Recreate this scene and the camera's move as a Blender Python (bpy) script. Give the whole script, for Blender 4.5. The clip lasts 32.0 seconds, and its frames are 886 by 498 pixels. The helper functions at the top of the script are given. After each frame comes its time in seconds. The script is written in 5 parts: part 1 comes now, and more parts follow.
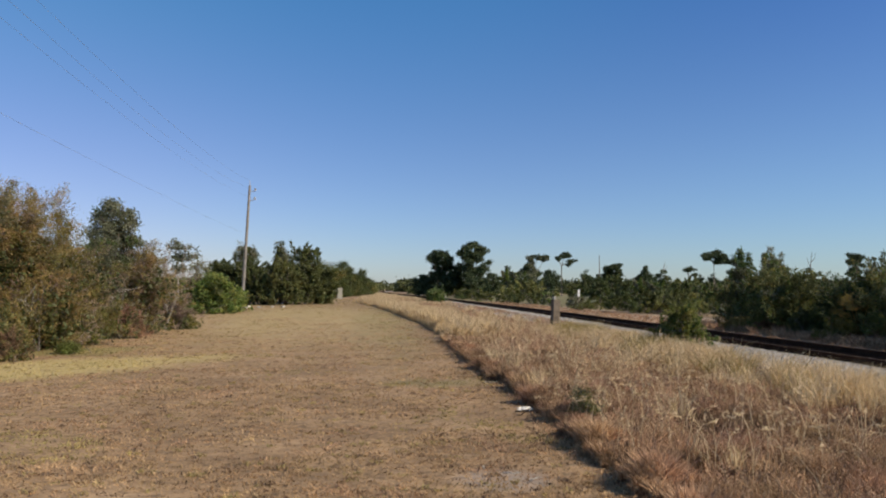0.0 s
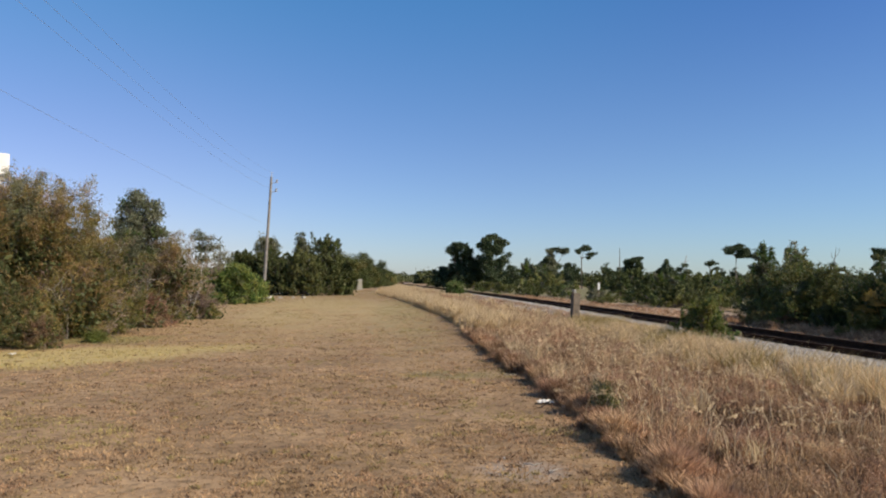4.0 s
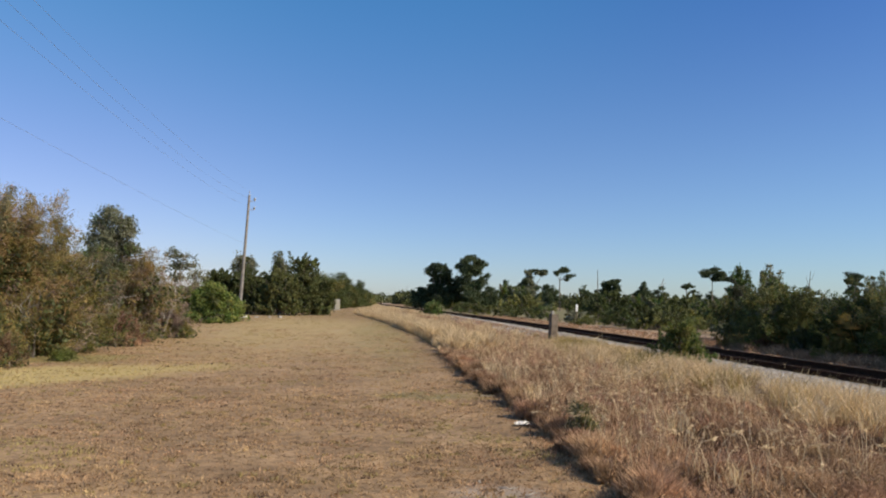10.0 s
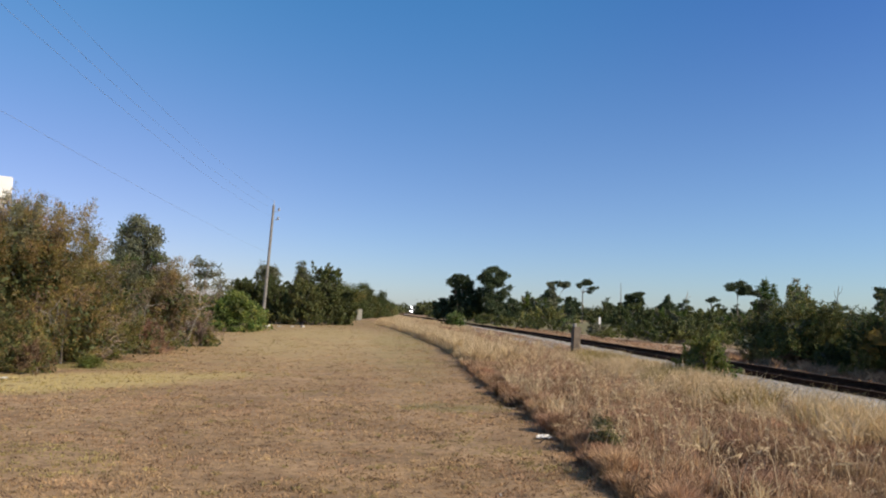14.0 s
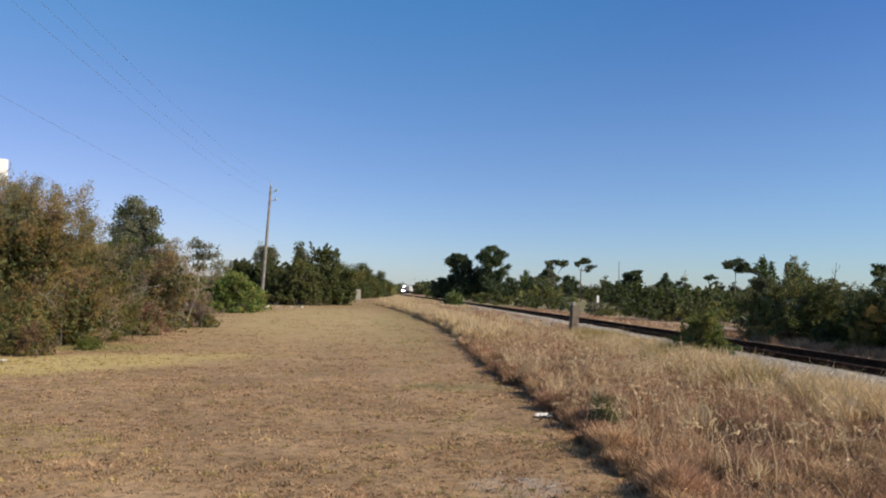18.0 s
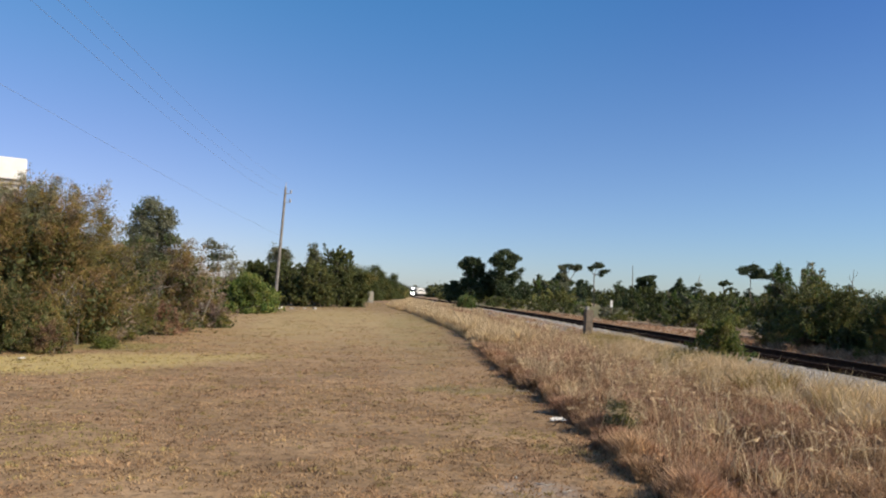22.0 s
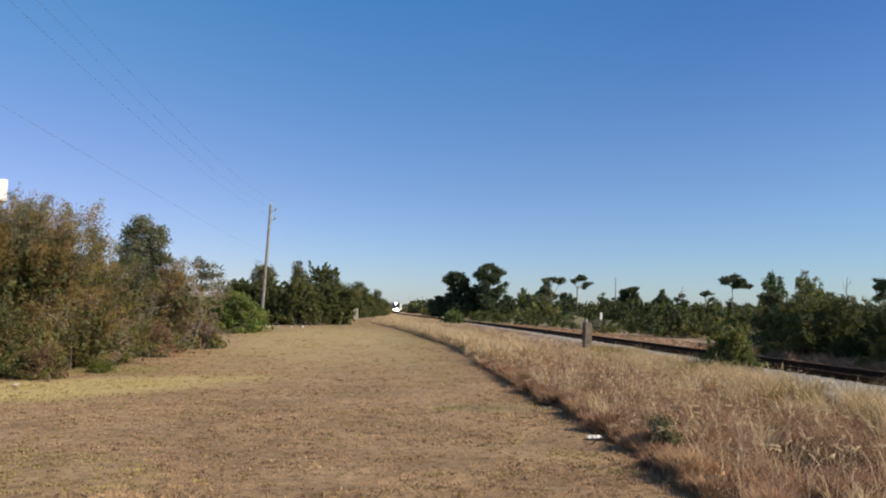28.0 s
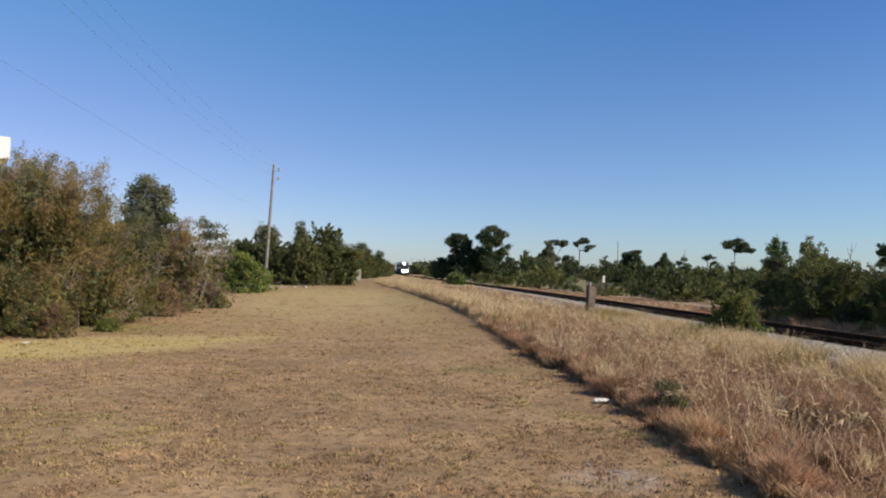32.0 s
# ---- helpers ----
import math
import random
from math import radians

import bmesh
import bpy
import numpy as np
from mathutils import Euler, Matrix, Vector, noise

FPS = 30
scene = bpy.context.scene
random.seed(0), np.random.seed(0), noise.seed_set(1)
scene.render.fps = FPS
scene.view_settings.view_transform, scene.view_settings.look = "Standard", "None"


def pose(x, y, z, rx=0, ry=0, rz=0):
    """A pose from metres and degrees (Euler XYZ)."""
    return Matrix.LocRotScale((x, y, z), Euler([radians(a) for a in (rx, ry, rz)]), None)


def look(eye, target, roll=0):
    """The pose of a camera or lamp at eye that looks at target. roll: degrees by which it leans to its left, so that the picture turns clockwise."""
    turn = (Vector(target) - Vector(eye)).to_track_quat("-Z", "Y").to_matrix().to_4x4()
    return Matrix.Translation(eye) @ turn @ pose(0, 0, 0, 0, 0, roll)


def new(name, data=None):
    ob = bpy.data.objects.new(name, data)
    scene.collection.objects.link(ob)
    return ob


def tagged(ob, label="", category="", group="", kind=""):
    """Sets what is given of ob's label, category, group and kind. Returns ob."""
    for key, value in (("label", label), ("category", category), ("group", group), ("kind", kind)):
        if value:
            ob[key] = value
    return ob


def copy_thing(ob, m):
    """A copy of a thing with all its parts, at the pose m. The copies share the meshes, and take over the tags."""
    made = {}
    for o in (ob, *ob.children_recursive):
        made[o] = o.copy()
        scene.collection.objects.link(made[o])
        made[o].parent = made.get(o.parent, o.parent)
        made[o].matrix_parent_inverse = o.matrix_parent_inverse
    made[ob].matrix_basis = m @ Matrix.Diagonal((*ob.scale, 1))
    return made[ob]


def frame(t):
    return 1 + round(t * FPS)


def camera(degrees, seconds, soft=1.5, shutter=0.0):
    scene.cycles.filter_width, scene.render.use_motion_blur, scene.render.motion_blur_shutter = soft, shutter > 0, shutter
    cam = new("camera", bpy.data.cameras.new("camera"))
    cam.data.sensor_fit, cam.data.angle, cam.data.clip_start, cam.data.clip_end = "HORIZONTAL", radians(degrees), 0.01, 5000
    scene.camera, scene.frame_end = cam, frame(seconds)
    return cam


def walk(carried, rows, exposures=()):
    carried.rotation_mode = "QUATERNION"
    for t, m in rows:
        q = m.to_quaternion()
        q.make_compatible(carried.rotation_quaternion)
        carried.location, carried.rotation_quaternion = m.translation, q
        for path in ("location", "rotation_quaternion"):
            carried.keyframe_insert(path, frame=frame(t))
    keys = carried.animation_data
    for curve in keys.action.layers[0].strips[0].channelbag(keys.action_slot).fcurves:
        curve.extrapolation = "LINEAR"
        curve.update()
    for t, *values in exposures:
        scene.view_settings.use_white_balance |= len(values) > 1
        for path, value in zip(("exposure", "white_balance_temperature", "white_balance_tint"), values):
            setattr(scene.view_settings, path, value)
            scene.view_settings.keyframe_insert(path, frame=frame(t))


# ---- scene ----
cam = camera(61.9, 32.0, 2.0)
PATH = [
    (0, (-0.348, -1.522, 1.798), (-0.081, 0.457, 1.905), 0.4),
    (0.5, (-0.349, -1.521, 1.794), (-0.092, 0.461, 1.866), 0.4),
    (1, (-0.348, -1.516, 1.803), (-0.095, 0.466, 1.87), 0.6),
    (1.5, (-0.346, -1.523, 1.807), (-0.103, 0.461, 1.877), 0.8),
    (2, (-0.353, -1.523, 1.802), (-0.11, 0.461, 1.869), 0.6),
    (2.5, (-0.355, -1.503, 1.803), (-0.12, 0.482, 1.89), 0.9),
    (3, (-0.361, -1.559, 1.801), (-0.136, 0.426, 1.89), 0.9),
    (3.5, (-0.397, -1.638, 1.816), (-0.178, 0.348, 1.898), 0.7),
    (5.5, (-0.373, -1.508, 1.794), (-0.193, 0.482, 1.895), 2.0),
    (6, (-0.345, -1.46, 1.782), (-0.168, 0.529, 1.892), 2.3),
    (6.5, (-0.345, -1.491, 1.793), (-0.099, 0.489, 1.927), 1.9),
    (7, (-0.373, -1.537, 1.793), (-0.133, 0.445, 1.914), 2.4),
    (7.5, (-0.367, -1.531, 1.797), (-0.085, 0.445, 1.923), 2.4),
    (8, (-0.361, -1.526, 1.786), (-0.07, 0.449, 1.911), 2.3),
    (8.5, (-0.376, -1.546, 1.8), (-0.086, 0.429, 1.918), 1.8),
    (9, (-0.377, -1.561, 1.791), (-0.072, 0.411, 1.919), 1.6),
    (9.5, (-0.359, -1.479, 1.782), (-0.071, 0.496, 1.912), 1.4),
    (10, (-0.346, -1.47, 1.785), (-0.076, 0.507, 1.927), 1.3),
    (10.5, (-0.338, -1.467, 1.788), (-0.073, 0.509, 1.945), 1.3),
    (11, (-0.334, -1.451, 1.779), (-0.077, 0.526, 1.937), 1.5),
    (11.5, (-0.347, -1.477, 1.788), (-0.103, 0.501, 1.956), 1.4),
    (12, (-0.364, -1.518, 1.793), (-0.125, 0.461, 1.956), 1.6),
    (12.5, (-0.34, -1.469, 1.782), (-0.105, 0.511, 1.943), 1.5),
    (13, (-0.346, -1.462, 1.78), (-0.122, 0.519, 1.942), 1.7),
    (13.5, (-0.358, -1.503, 1.786), (-0.141, 0.479, 1.945), 1.8),
    (14, (-0.353, -1.486, 1.791), (-0.144, 0.496, 1.961), 1.9),
    (14.5, (-0.341, -1.476, 1.778), (-0.13, 0.506, 1.95), 2.0),
    (16.5, (-0.361, -1.487, 1.778), (-0.162, 0.499, 1.918), 2.3),
    (17, (-0.374, -1.51, 1.793), (-0.175, 0.476, 1.916), 2.0),
    (17.5, (-0.354, -1.483, 1.799), (-0.152, 0.504, 1.904), 1.5),
    (18, (-0.352, -1.458, 1.796), (-0.136, 0.527, 1.911), 1.5),
    (18.5, (-0.34, -1.431, 1.784), (-0.136, 0.554, 1.917), 1.8),
    (19, (-0.357, -1.443, 1.795), (-0.162, 0.543, 1.924), 2.0),
    (19.5, (-0.36, -1.447, 1.784), (-0.18, 0.54, 1.915), 2.0),
    (20, (-0.364, -1.439, 1.788), (-0.184, 0.549, 1.913), 2.1),
    (20.5, (-0.377, -1.46, 1.794), (-0.206, 0.528, 1.923), 2.1),
    (21, (-0.392, -1.465, 1.79), (-0.216, 0.523, 1.919), 2.3),
    (21.5, (-0.389, -1.453, 1.784), (-0.207, 0.535, 1.904), 2.0),
    (22, (-0.398, -1.448, 1.792), (-0.217, 0.54, 1.914), 2.1),
    (22.5, (-0.402, -1.446, 1.787), (-0.229, 0.542, 1.919), 2.1),
    (23, (-0.4, -1.463, 1.79), (-0.235, 0.525, 1.934), 2.0),
    (23.5, (-0.418, -1.492, 1.79), (-0.271, 0.497, 1.928), 2.1),
    (24, (-0.469, -1.532, 1.796), (-0.31, 0.457, 1.937), 2.2),
    (24.5, (-0.56, -1.489, 1.799), (-0.421, 0.502, 1.926), 2.4),
    (25, (-0.603, -1.293, 1.804), (-0.457, 0.696, 1.955), 2.3),
    (25.5, (-0.641, -1.054, 1.791), (-0.474, 0.934, 1.927), 2.7),
    (27.5, (-1.07, -0.893, 1.742), (-0.816, 1.085, 1.894), 1.0),
    (28, (-1.034, -0.958, 1.767), (-0.801, 1.021, 1.932), 1.0),
    (28.5, (-0.971, -0.911, 1.762), (-0.764, 1.07, 1.942), 2.2),
    (29, (-0.963, -0.827, 1.754), (-0.742, 1.151, 1.952), 1.2),
    (29.5, (-1.047, -0.839, 1.761), (-0.826, 1.14, 1.943), 1.7),
    (30, (-1.108, -0.9, 1.772), (-0.933, 1.086, 1.923), 2.4),
    (30.5, (-1.108, -0.854, 1.764), (-0.906, 1.132, 1.887), 1.2),
    (31, (-1.116, -0.855, 1.768), (-0.882, 1.126, 1.917), 2.1),
    (31.5, (-1.13, -0.904, 1.783), (-0.87, 1.076, 1.899), 0.7),
    (32, (-1.133, -0.922, 1.791), (-0.903, 1.063, 1.852), 1.5),
]
walk(cam, [(t, look(eye, target, roll)) for t, eye, target, roll in PATH], [(0, -0.11), (0.6, 0.0), (32, 0.0)])

# ---- light ----
SUN_AZ, SUN_EL = 122.0, 36.0          # degrees clockwise from +y, and above the horizon
world = bpy.data.worlds.new("sky_world")
scene.world = world
world.use_nodes = True
wn = world.node_tree
sky = wn.nodes.new("ShaderNodeTexSky")
sky.sky_type = "NISHITA"
sky.sun_disc = False
sky.sun_elevation, sky.sun_rotation = radians(SUN_EL), radians(SUN_AZ)
sky.air_density, sky.dust_density, sky.ozone_density = 1.0, 0.3, 3.0
# clear winter air: deeper blue overhead, a clean pale blue down to the horizon
geo = wn.nodes.new("ShaderNodeTexCoord")
sep = wn.nodes.new("ShaderNodeSeparateXYZ")
wn.links.new(geo.outputs["Generated"], sep.inputs[0])
rise = wn.nodes.new("ShaderNodeMapRange")
rise.interpolation_type = "SMOOTHSTEP"
rise.inputs["From Min"].default_value, rise.inputs["From Max"].default_value = 0.12, 0.50
wn.links.new(sep.outputs["Z"], rise.inputs["Value"])
across = wn.nodes.new("ShaderNodeMapRange")
across.inputs["From Min"].default_value, across.inputs["From Max"].default_value = -0.4, 0.6
wn.links.new(sep.outputs["X"], across.inputs["Value"])


def sky_tint(*colours):
    """A slow drift of hue from the side away from the sun to the side near it."""
    ramp = wn.nodes.new("ShaderNodeValToRGB")
    ramp.color_ramp.interpolation = "EASE"
    ramp.color_ramp.elements.new(0.5)
    for e, c, p in zip(ramp.color_ramp.elements, colours, (0.0, 0.5, 1.0)):
        e.position, e.color = p, (*c, 1)
    wn.links.new(across.outputs["Result"], ramp.inputs["Fac"])
    return ramp.outputs["Color"]


tint = wn.nodes.new("ShaderNodeMix")
tint.data_type = "RGBA"
wn.links.new(rise.outputs["Result"], tint.inputs[0])
wn.links.new(sky_tint((0.88, 0.845, 1.11), (0.77, 0.87, 1.14), (0.77, 0.92, 1.18)), tint.inputs[6])
wn.links.new(sky_tint((0.53, 1.15, 1.36), (0.46, 1.06, 1.39), (0.39, 0.75, 1.24)), tint.inputs[7])
deep = wn.nodes.new("ShaderNodeMix")
deep.data_type, deep.blend_type = "RGBA", "MULTIPLY"
deep.inputs[0].default_value = 1.0
wn.links.new(sky.outputs[0], deep.inputs[6])
over = wn.nodes.new("ShaderNodeMapRange")
over.interpolation_type = "SMOOTHSTEP"
over.inputs["From Min"].default_value, over.inputs["From Max"].default_value = 0.50, 0.85
wn.links.new(sep.outputs["Z"], over.inputs["Value"])
zenith = wn.nodes.new("ShaderNodeMix")
zenith.data_type = "RGBA"
wn.links.new(over.outputs["Result"], zenith.inputs[0])
wn.links.new(tint.outputs[2], zenith.inputs[6])
zenith.inputs[7].default_value = (1.0, 0.98, 0.92, 1)
wn.links.new(zenith.outputs[2], deep.inputs[7])
wn.links.new(deep.outputs[2], wn.nodes["Background"].inputs[0])
wn.nodes["Background"].inputs[1].default_value = 0.11
sun = new("sun", bpy.data.lights.new("sun", "SUN"))
sun.data.energy, sun.data.angle, sun.data.color = 5.7, radians(0.5), (1.0, 0.86, 0.66)
sa, se = radians(SUN_AZ), radians(SUN_EL)
sun.matrix_world = look((40, -20, 60), (40 - math.sin(sa) * math.cos(se), -20 - math.cos(sa) * math.cos(se), 60 - math.sin(se)))
scene.view_settings.exposure = 0.0

# ---- materials ----
def material(name, colours, rough=0.9, scale=4.0, bump=0.0, metal=0.0, by="noise", through_light=0.0, detail=6.0, fine=0.0, spec=0.3, patch=0.0, hue=0.012, vary=0.0):
    """Colours run along a noise (by="noise") or differ from leaf to leaf (by="island") or from piece to piece (by="piece")."""
    m = bpy.data.materials.new(name)
    m.use_nodes = True
    nt = m.node_tree
    b = nt.nodes["Principled BSDF"]
    b.inputs["Roughness"].default_value, b.inputs["Metallic"].default_value = rough, metal
    b.inputs["Specular IOR Level"].default_value = spec
    ramp = nt.nodes.new("ShaderNodeValToRGB")
    while len(ramp.color_ramp.elements) < len(colours):
        ramp.color_ramp.elements.new(0.5)
    n = len(colours)
    for i, c in enumerate(colours):
        e = ramp.color_ramp.elements[i]
        e.position = (0.28 + 0.44 * i / max(1, n - 1)) if by == "noise" else i / max(1, n - 1)
        e.color = (*c, 1)
    co = nt.nodes.new("ShaderNodeTexCoord")
    if by == "noise":
        tex = nt.nodes.new("ShaderNodeTexNoise")
        tex.inputs["Scale"].default_value, tex.inputs["Detail"].default_value = scale, detail
        nt.links.new(co.outputs["Object"], tex.inputs["Vector"])
        nt.links.new(tex.outputs["Fac"], ramp.inputs["Fac"])
    elif by == "island":
        g = nt.nodes.new("ShaderNodeNewGeometry")
        nt.links.new(g.outputs["Random Per Island"], ramp.inputs["Fac"])
    else:
        g = nt.nodes.new("ShaderNodeObjectInfo")
        nt.links.new(g.outputs["Random"], ramp.inputs["Fac"])
    last = ramp.outputs["Color"]
    if fine > 0:
        t2 = nt.nodes.new("ShaderNodeTexNoise")
        t2.inputs["Scale"].default_value, t2.inputs["Detail"].default_value = scale * 9, 4
        nt.links.new(co.outputs["Object"], t2.inputs["Vector"])
        hsv = nt.nodes.new("ShaderNodeHueSaturation")
        mr = nt.nodes.new("ShaderNodeMapRange")
        mr.inputs["From Min"].default_value, mr.inputs["From Max"].default_value = 0.25, 0.75
        mr.inputs["To Min"].default_value, mr.inputs["To Max"].default_value = 1 - fine, 1 + fine
        nt.links.new(t2.outputs["Fac"], mr.inputs["Value"])
        nt.links.new(mr.outputs["Result"], hsv.inputs["Value"])
        nt.links.new(last, hsv.inputs["Color"])
        last = hsv.outputs["Color"]
    if patch > 0:
        for sc, amount in ((0.5, patch * 0.6), (2.6, patch)):
            t4 = nt.nodes.new("ShaderNodeTexNoise")
            t4.inputs["Scale"].default_value, t4.inputs["Detail"].default_value = sc, 3
            nt.links.new(co.outputs["Object"], t4.inputs["Vector"])
            h4, m4 = nt.nodes.new("ShaderNodeHueSaturation"), nt.nodes.new("ShaderNodeMapRange")
            m4.inputs["From Min"].default_value, m4.inputs["From Max"].default_value = 0.3, 0.7
            m4.inputs["To Min"].default_value, m4.inputs["To Max"].default_value = 1 - amount, 1 + amount
            nt.links.new(t4.outputs["Fac"], m4.inputs["Value"])
            nt.links.new(m4.outputs["Result"], h4.inputs["Value"])
            if sc < 1:
                m5, t5 = nt.nodes.new("ShaderNodeMapRange"), nt.nodes.new("ShaderNodeTexNoise")
                t5.inputs["Scale"].default_value = 1.1
                nt.links.new(co.outputs["Object"], t5.inputs["Vector"])
                m5.inputs["From Min"].default_value, m5.inputs["From Max"].default_value = 0.3, 0.7
                m5.inputs["To Min"].default_value, m5.inputs["To Max"].default_value = 0.5 - hue, 0.5 + hue
                nt.links.new(t5.outputs["Fac"], m5.inputs["Value"])
                nt.links.new(m5.outputs["Result"], h4.inputs["Hue"])
            nt.links.new(last, h4.inputs["Color"])
            last = h4.outputs["Color"]
    if vary > 0:
        oi, hv, mv = nt.nodes.new("ShaderNodeObjectInfo"), nt.nodes.new("ShaderNodeHueSaturation"), nt.nodes.new("ShaderNodeMapRange")
        mv.inputs["To Min"].default_value, mv.inputs["To Max"].default_value = 1 - vary, 1 + vary
        mh = nt.nodes.new("ShaderNodeMapRange")
        mh.inputs["To Min"].default_value, mh.inputs["To Max"].default_value = 0.515, 0.482
        nt.links.new(oi.outputs["Random"], mv.inputs["Value"])
        nt.links.new(oi.outputs["Random"], mh.inputs["Value"])
        nt.links.new(mv.outputs["Result"], hv.inputs["Value"])
        nt.links.new(mh.outputs["Result"], hv.inputs["Hue"])
        nt.links.new(last, hv.inputs["Color"])
        last = hv.outputs["Color"]
    nt.links.new(last, b.inputs["Base Color"])
    if bump > 0:
        t3 = nt.nodes.new("ShaderNodeTexNoise")
        t3.inputs["Scale"].default_value, t3.inputs["Detail"].default_value = scale * 5, 5
        nt.links.new(co.outputs["Object"], t3.inputs["Vector"])
        bn = nt.nodes.new("ShaderNodeBump")
        bn.inputs["Strength"].default_value, bn.inputs["Distance"].default_value = bump, 0.03
        nt.links.new(t3.outputs["Fac"], bn.inputs["Height"])
        nt.links.new(bn.outputs["Normal"], b.inputs["Normal"])
    if through_light > 0:
        tr = nt.nodes.new("ShaderNodeBsdfTranslucent")
        nt.links.new(last, tr.inputs["Color"])
        mix = nt.nodes.new("ShaderNodeMixShader")
        mix.inputs[0].default_value = through_light
        nt.links.new(b.outputs[0], mix.inputs[1])
        nt.links.new(tr.outputs[0], mix.inputs[2])
        nt.links.new(mix.outputs[0], nt.nodes["Material Output"].inputs[0])
    return m


def glowing(name, colour, strength):
    m = bpy.data.materials.new(name)
    m.use_nodes = True
    b = m.node_tree.nodes["Principled BSDF"]
    b.inputs["Emission Color"].default_value, b.inputs["Emission Strength"].default_value = (*colour, 1), strength
    return m


def leaves(name, *colours, light=0.3):
    return material(name, colours, rough=0.6, by="island", through_light=light, patch=0.3, hue=0.02, vary=0.28)


LEAF_BROWN = leaves("dry_olive_leaf", (0.20, 0.142, 0.052), (0.30, 0.21, 0.075), (0.245, 0.185, 0.055), (0.34, 0.245, 0.115), (0.25, 0.168, 0.08), light=0.3)
LEAF_MAUVE = leaves("faded_mauve_leaf", (0.22, 0.162, 0.125), (0.33, 0.25, 0.20), (0.26, 0.195, 0.15), light=0.3)
LEAF_LIME = leaves("lime_green_leaf", (0.22, 0.25, 0.06), (0.31, 0.34, 0.085), (0.38, 0.39, 0.12), (0.25, 0.26, 0.08), light=0.66)
LEAF_OLIVE = leaves("olive_leaf", (0.16, 0.14, 0.04), (0.25, 0.215, 0.06), (0.20, 0.195, 0.05), (0.31, 0.24, 0.09), light=0.32)
LEAF_GREEN = leaves("green_leaf", (0.07, 0.115, 0.025), (0.11, 0.17, 0.035), (0.16, 0.21, 0.055), (0.09, 0.135, 0.035), light=0.35)
LEAF_DARK = leaves("dark_oak_and_shade_leaf", (0.05, 0.063, 0.02), (0.08, 0.093, 0.029), (0.105, 0.113, 0.037), (0.065, 0.072, 0.027), light=0.22)
LEAF_GREY = leaves("grey_green_leaf", (0.15, 0.155, 0.09), (0.21, 0.215, 0.125), (0.12, 0.13, 0.065), (0.26, 0.25, 0.165))
LEAF_RUST = leaves("rusty_dead_leaf", (0.18, 0.10, 0.05), (0.28, 0.18, 0.10), (0.24, 0.16, 0.10), (0.15, 0.09, 0.05))
LEAF_PINE = leaves("pine_needle", (0.045, 0.064, 0.028), (0.066, 0.09, 0.038), (0.082, 0.108, 0.046), light=0.2)
LEAF_FAR = leaves("scrub_leaf", (0.08, 0.105, 0.028), (0.12, 0.148, 0.042), (0.17, 0.185, 0.064), (0.095, 0.105, 0.037), light=0.38)
LEAF_PALE = leaves("pale_grey_green_leaf", (0.22, 0.235, 0.15), (0.31, 0.32, 0.22), (0.26, 0.27, 0.16))
LEAF_YELLOW = leaves("yellow_green_leaf", (0.16, 0.18, 0.045), (0.23, 0.24, 0.07), (0.19, 0.18, 0.055), (0.13, 0.15, 0.04))
LEAF_GOLD = leaves("golden_frond_leaf", (0.21, 0.165, 0.05), (0.30, 0.205, 0.06), (0.18, 0.17, 0.06), (0.26, 0.15, 0.06))
BARK = material("grey_bark", [(0.09, 0.07, 0.055), (0.19, 0.16, 0.13), (0.28, 0.25, 0.21)], scale=6, bump=0.6, fine=0.2)
BARK_PALE = material("bleached_dead_wood", [(0.30, 0.27, 0.23), (0.45, 0.42, 0.37)], scale=6, bump=0.4, fine=0.15)
STRAW = material("straw_grass", [(0.50, 0.37, 0.20), (0.64, 0.49, 0.285), (0.74, 0.595, 0.385), (0.55, 0.41, 0.22)], by="island", through_light=0.4, rough=0.8)
STRAW_GREEN = material("yellow_green_grass", [(0.28, 0.22, 0.07), (0.38, 0.29, 0.11), (0.48, 0.36, 0.16), (0.24, 0.20, 0.065)], by="island", through_light=0.3, rough=0.8)
BROWN_GRASS = material("brown_dry_grass", [(0.175, 0.1, 0.058), (0.445, 0.277, 0.163), (0.635, 0.428, 0.267), (0.305, 0.184, 0.109), (0.505, 0.323, 0.194)], by="island", through_light=0.32, rough=0.9, patch=0.34)
LAWN_BLADE = material("mown_dry_blade", [(0.345, 0.226, 0.122), (0.415, 0.279, 0.155), (0.49, 0.335, 0.19), (0.37, 0.246, 0.134)], by="island", through_light=0.3, rough=0.9, patch=0.4)
LAWN_GREEN = material("mown_green_blade", [(0.265, 0.208, 0.08), (0.34, 0.268, 0.113), (0.40, 0.315, 0.14)], by="island", through_light=0.2, rough=0.9, patch=0.3)
# dark blades: real dark tufts, and shade between clumps and stems put into colour
TUFT_SHADE = material("dark_tuft_shade", [(0.11, 0.065, 0.042), (0.17, 0.105, 0.065), (0.24, 0.155, 0.095)], by="island", through_light=0.1, rough=0.9)
YELLOW_BLADE = material("pale_yellow_blade", [(0.42, 0.325, 0.13), (0.54, 0.425, 0.19), (0.48, 0.385, 0.155), (0.36, 0.30, 0.11)], by="island", through_light=0.2, rough=0.9)
STONE = material("ballast_stone", [(0.17, 0.145, 0.12), (0.28, 0.24, 0.205), (0.38, 0.335, 0.29)], scale=5, bump=0.8, fine=0.3)
FOULED = material("fouled_ballast", [(0.028, 0.019, 0.013), (0.045, 0.031, 0.021), (0.065, 0.046, 0.032)], scale=5, bump=0.8, fine=0.3, spec=0.05)
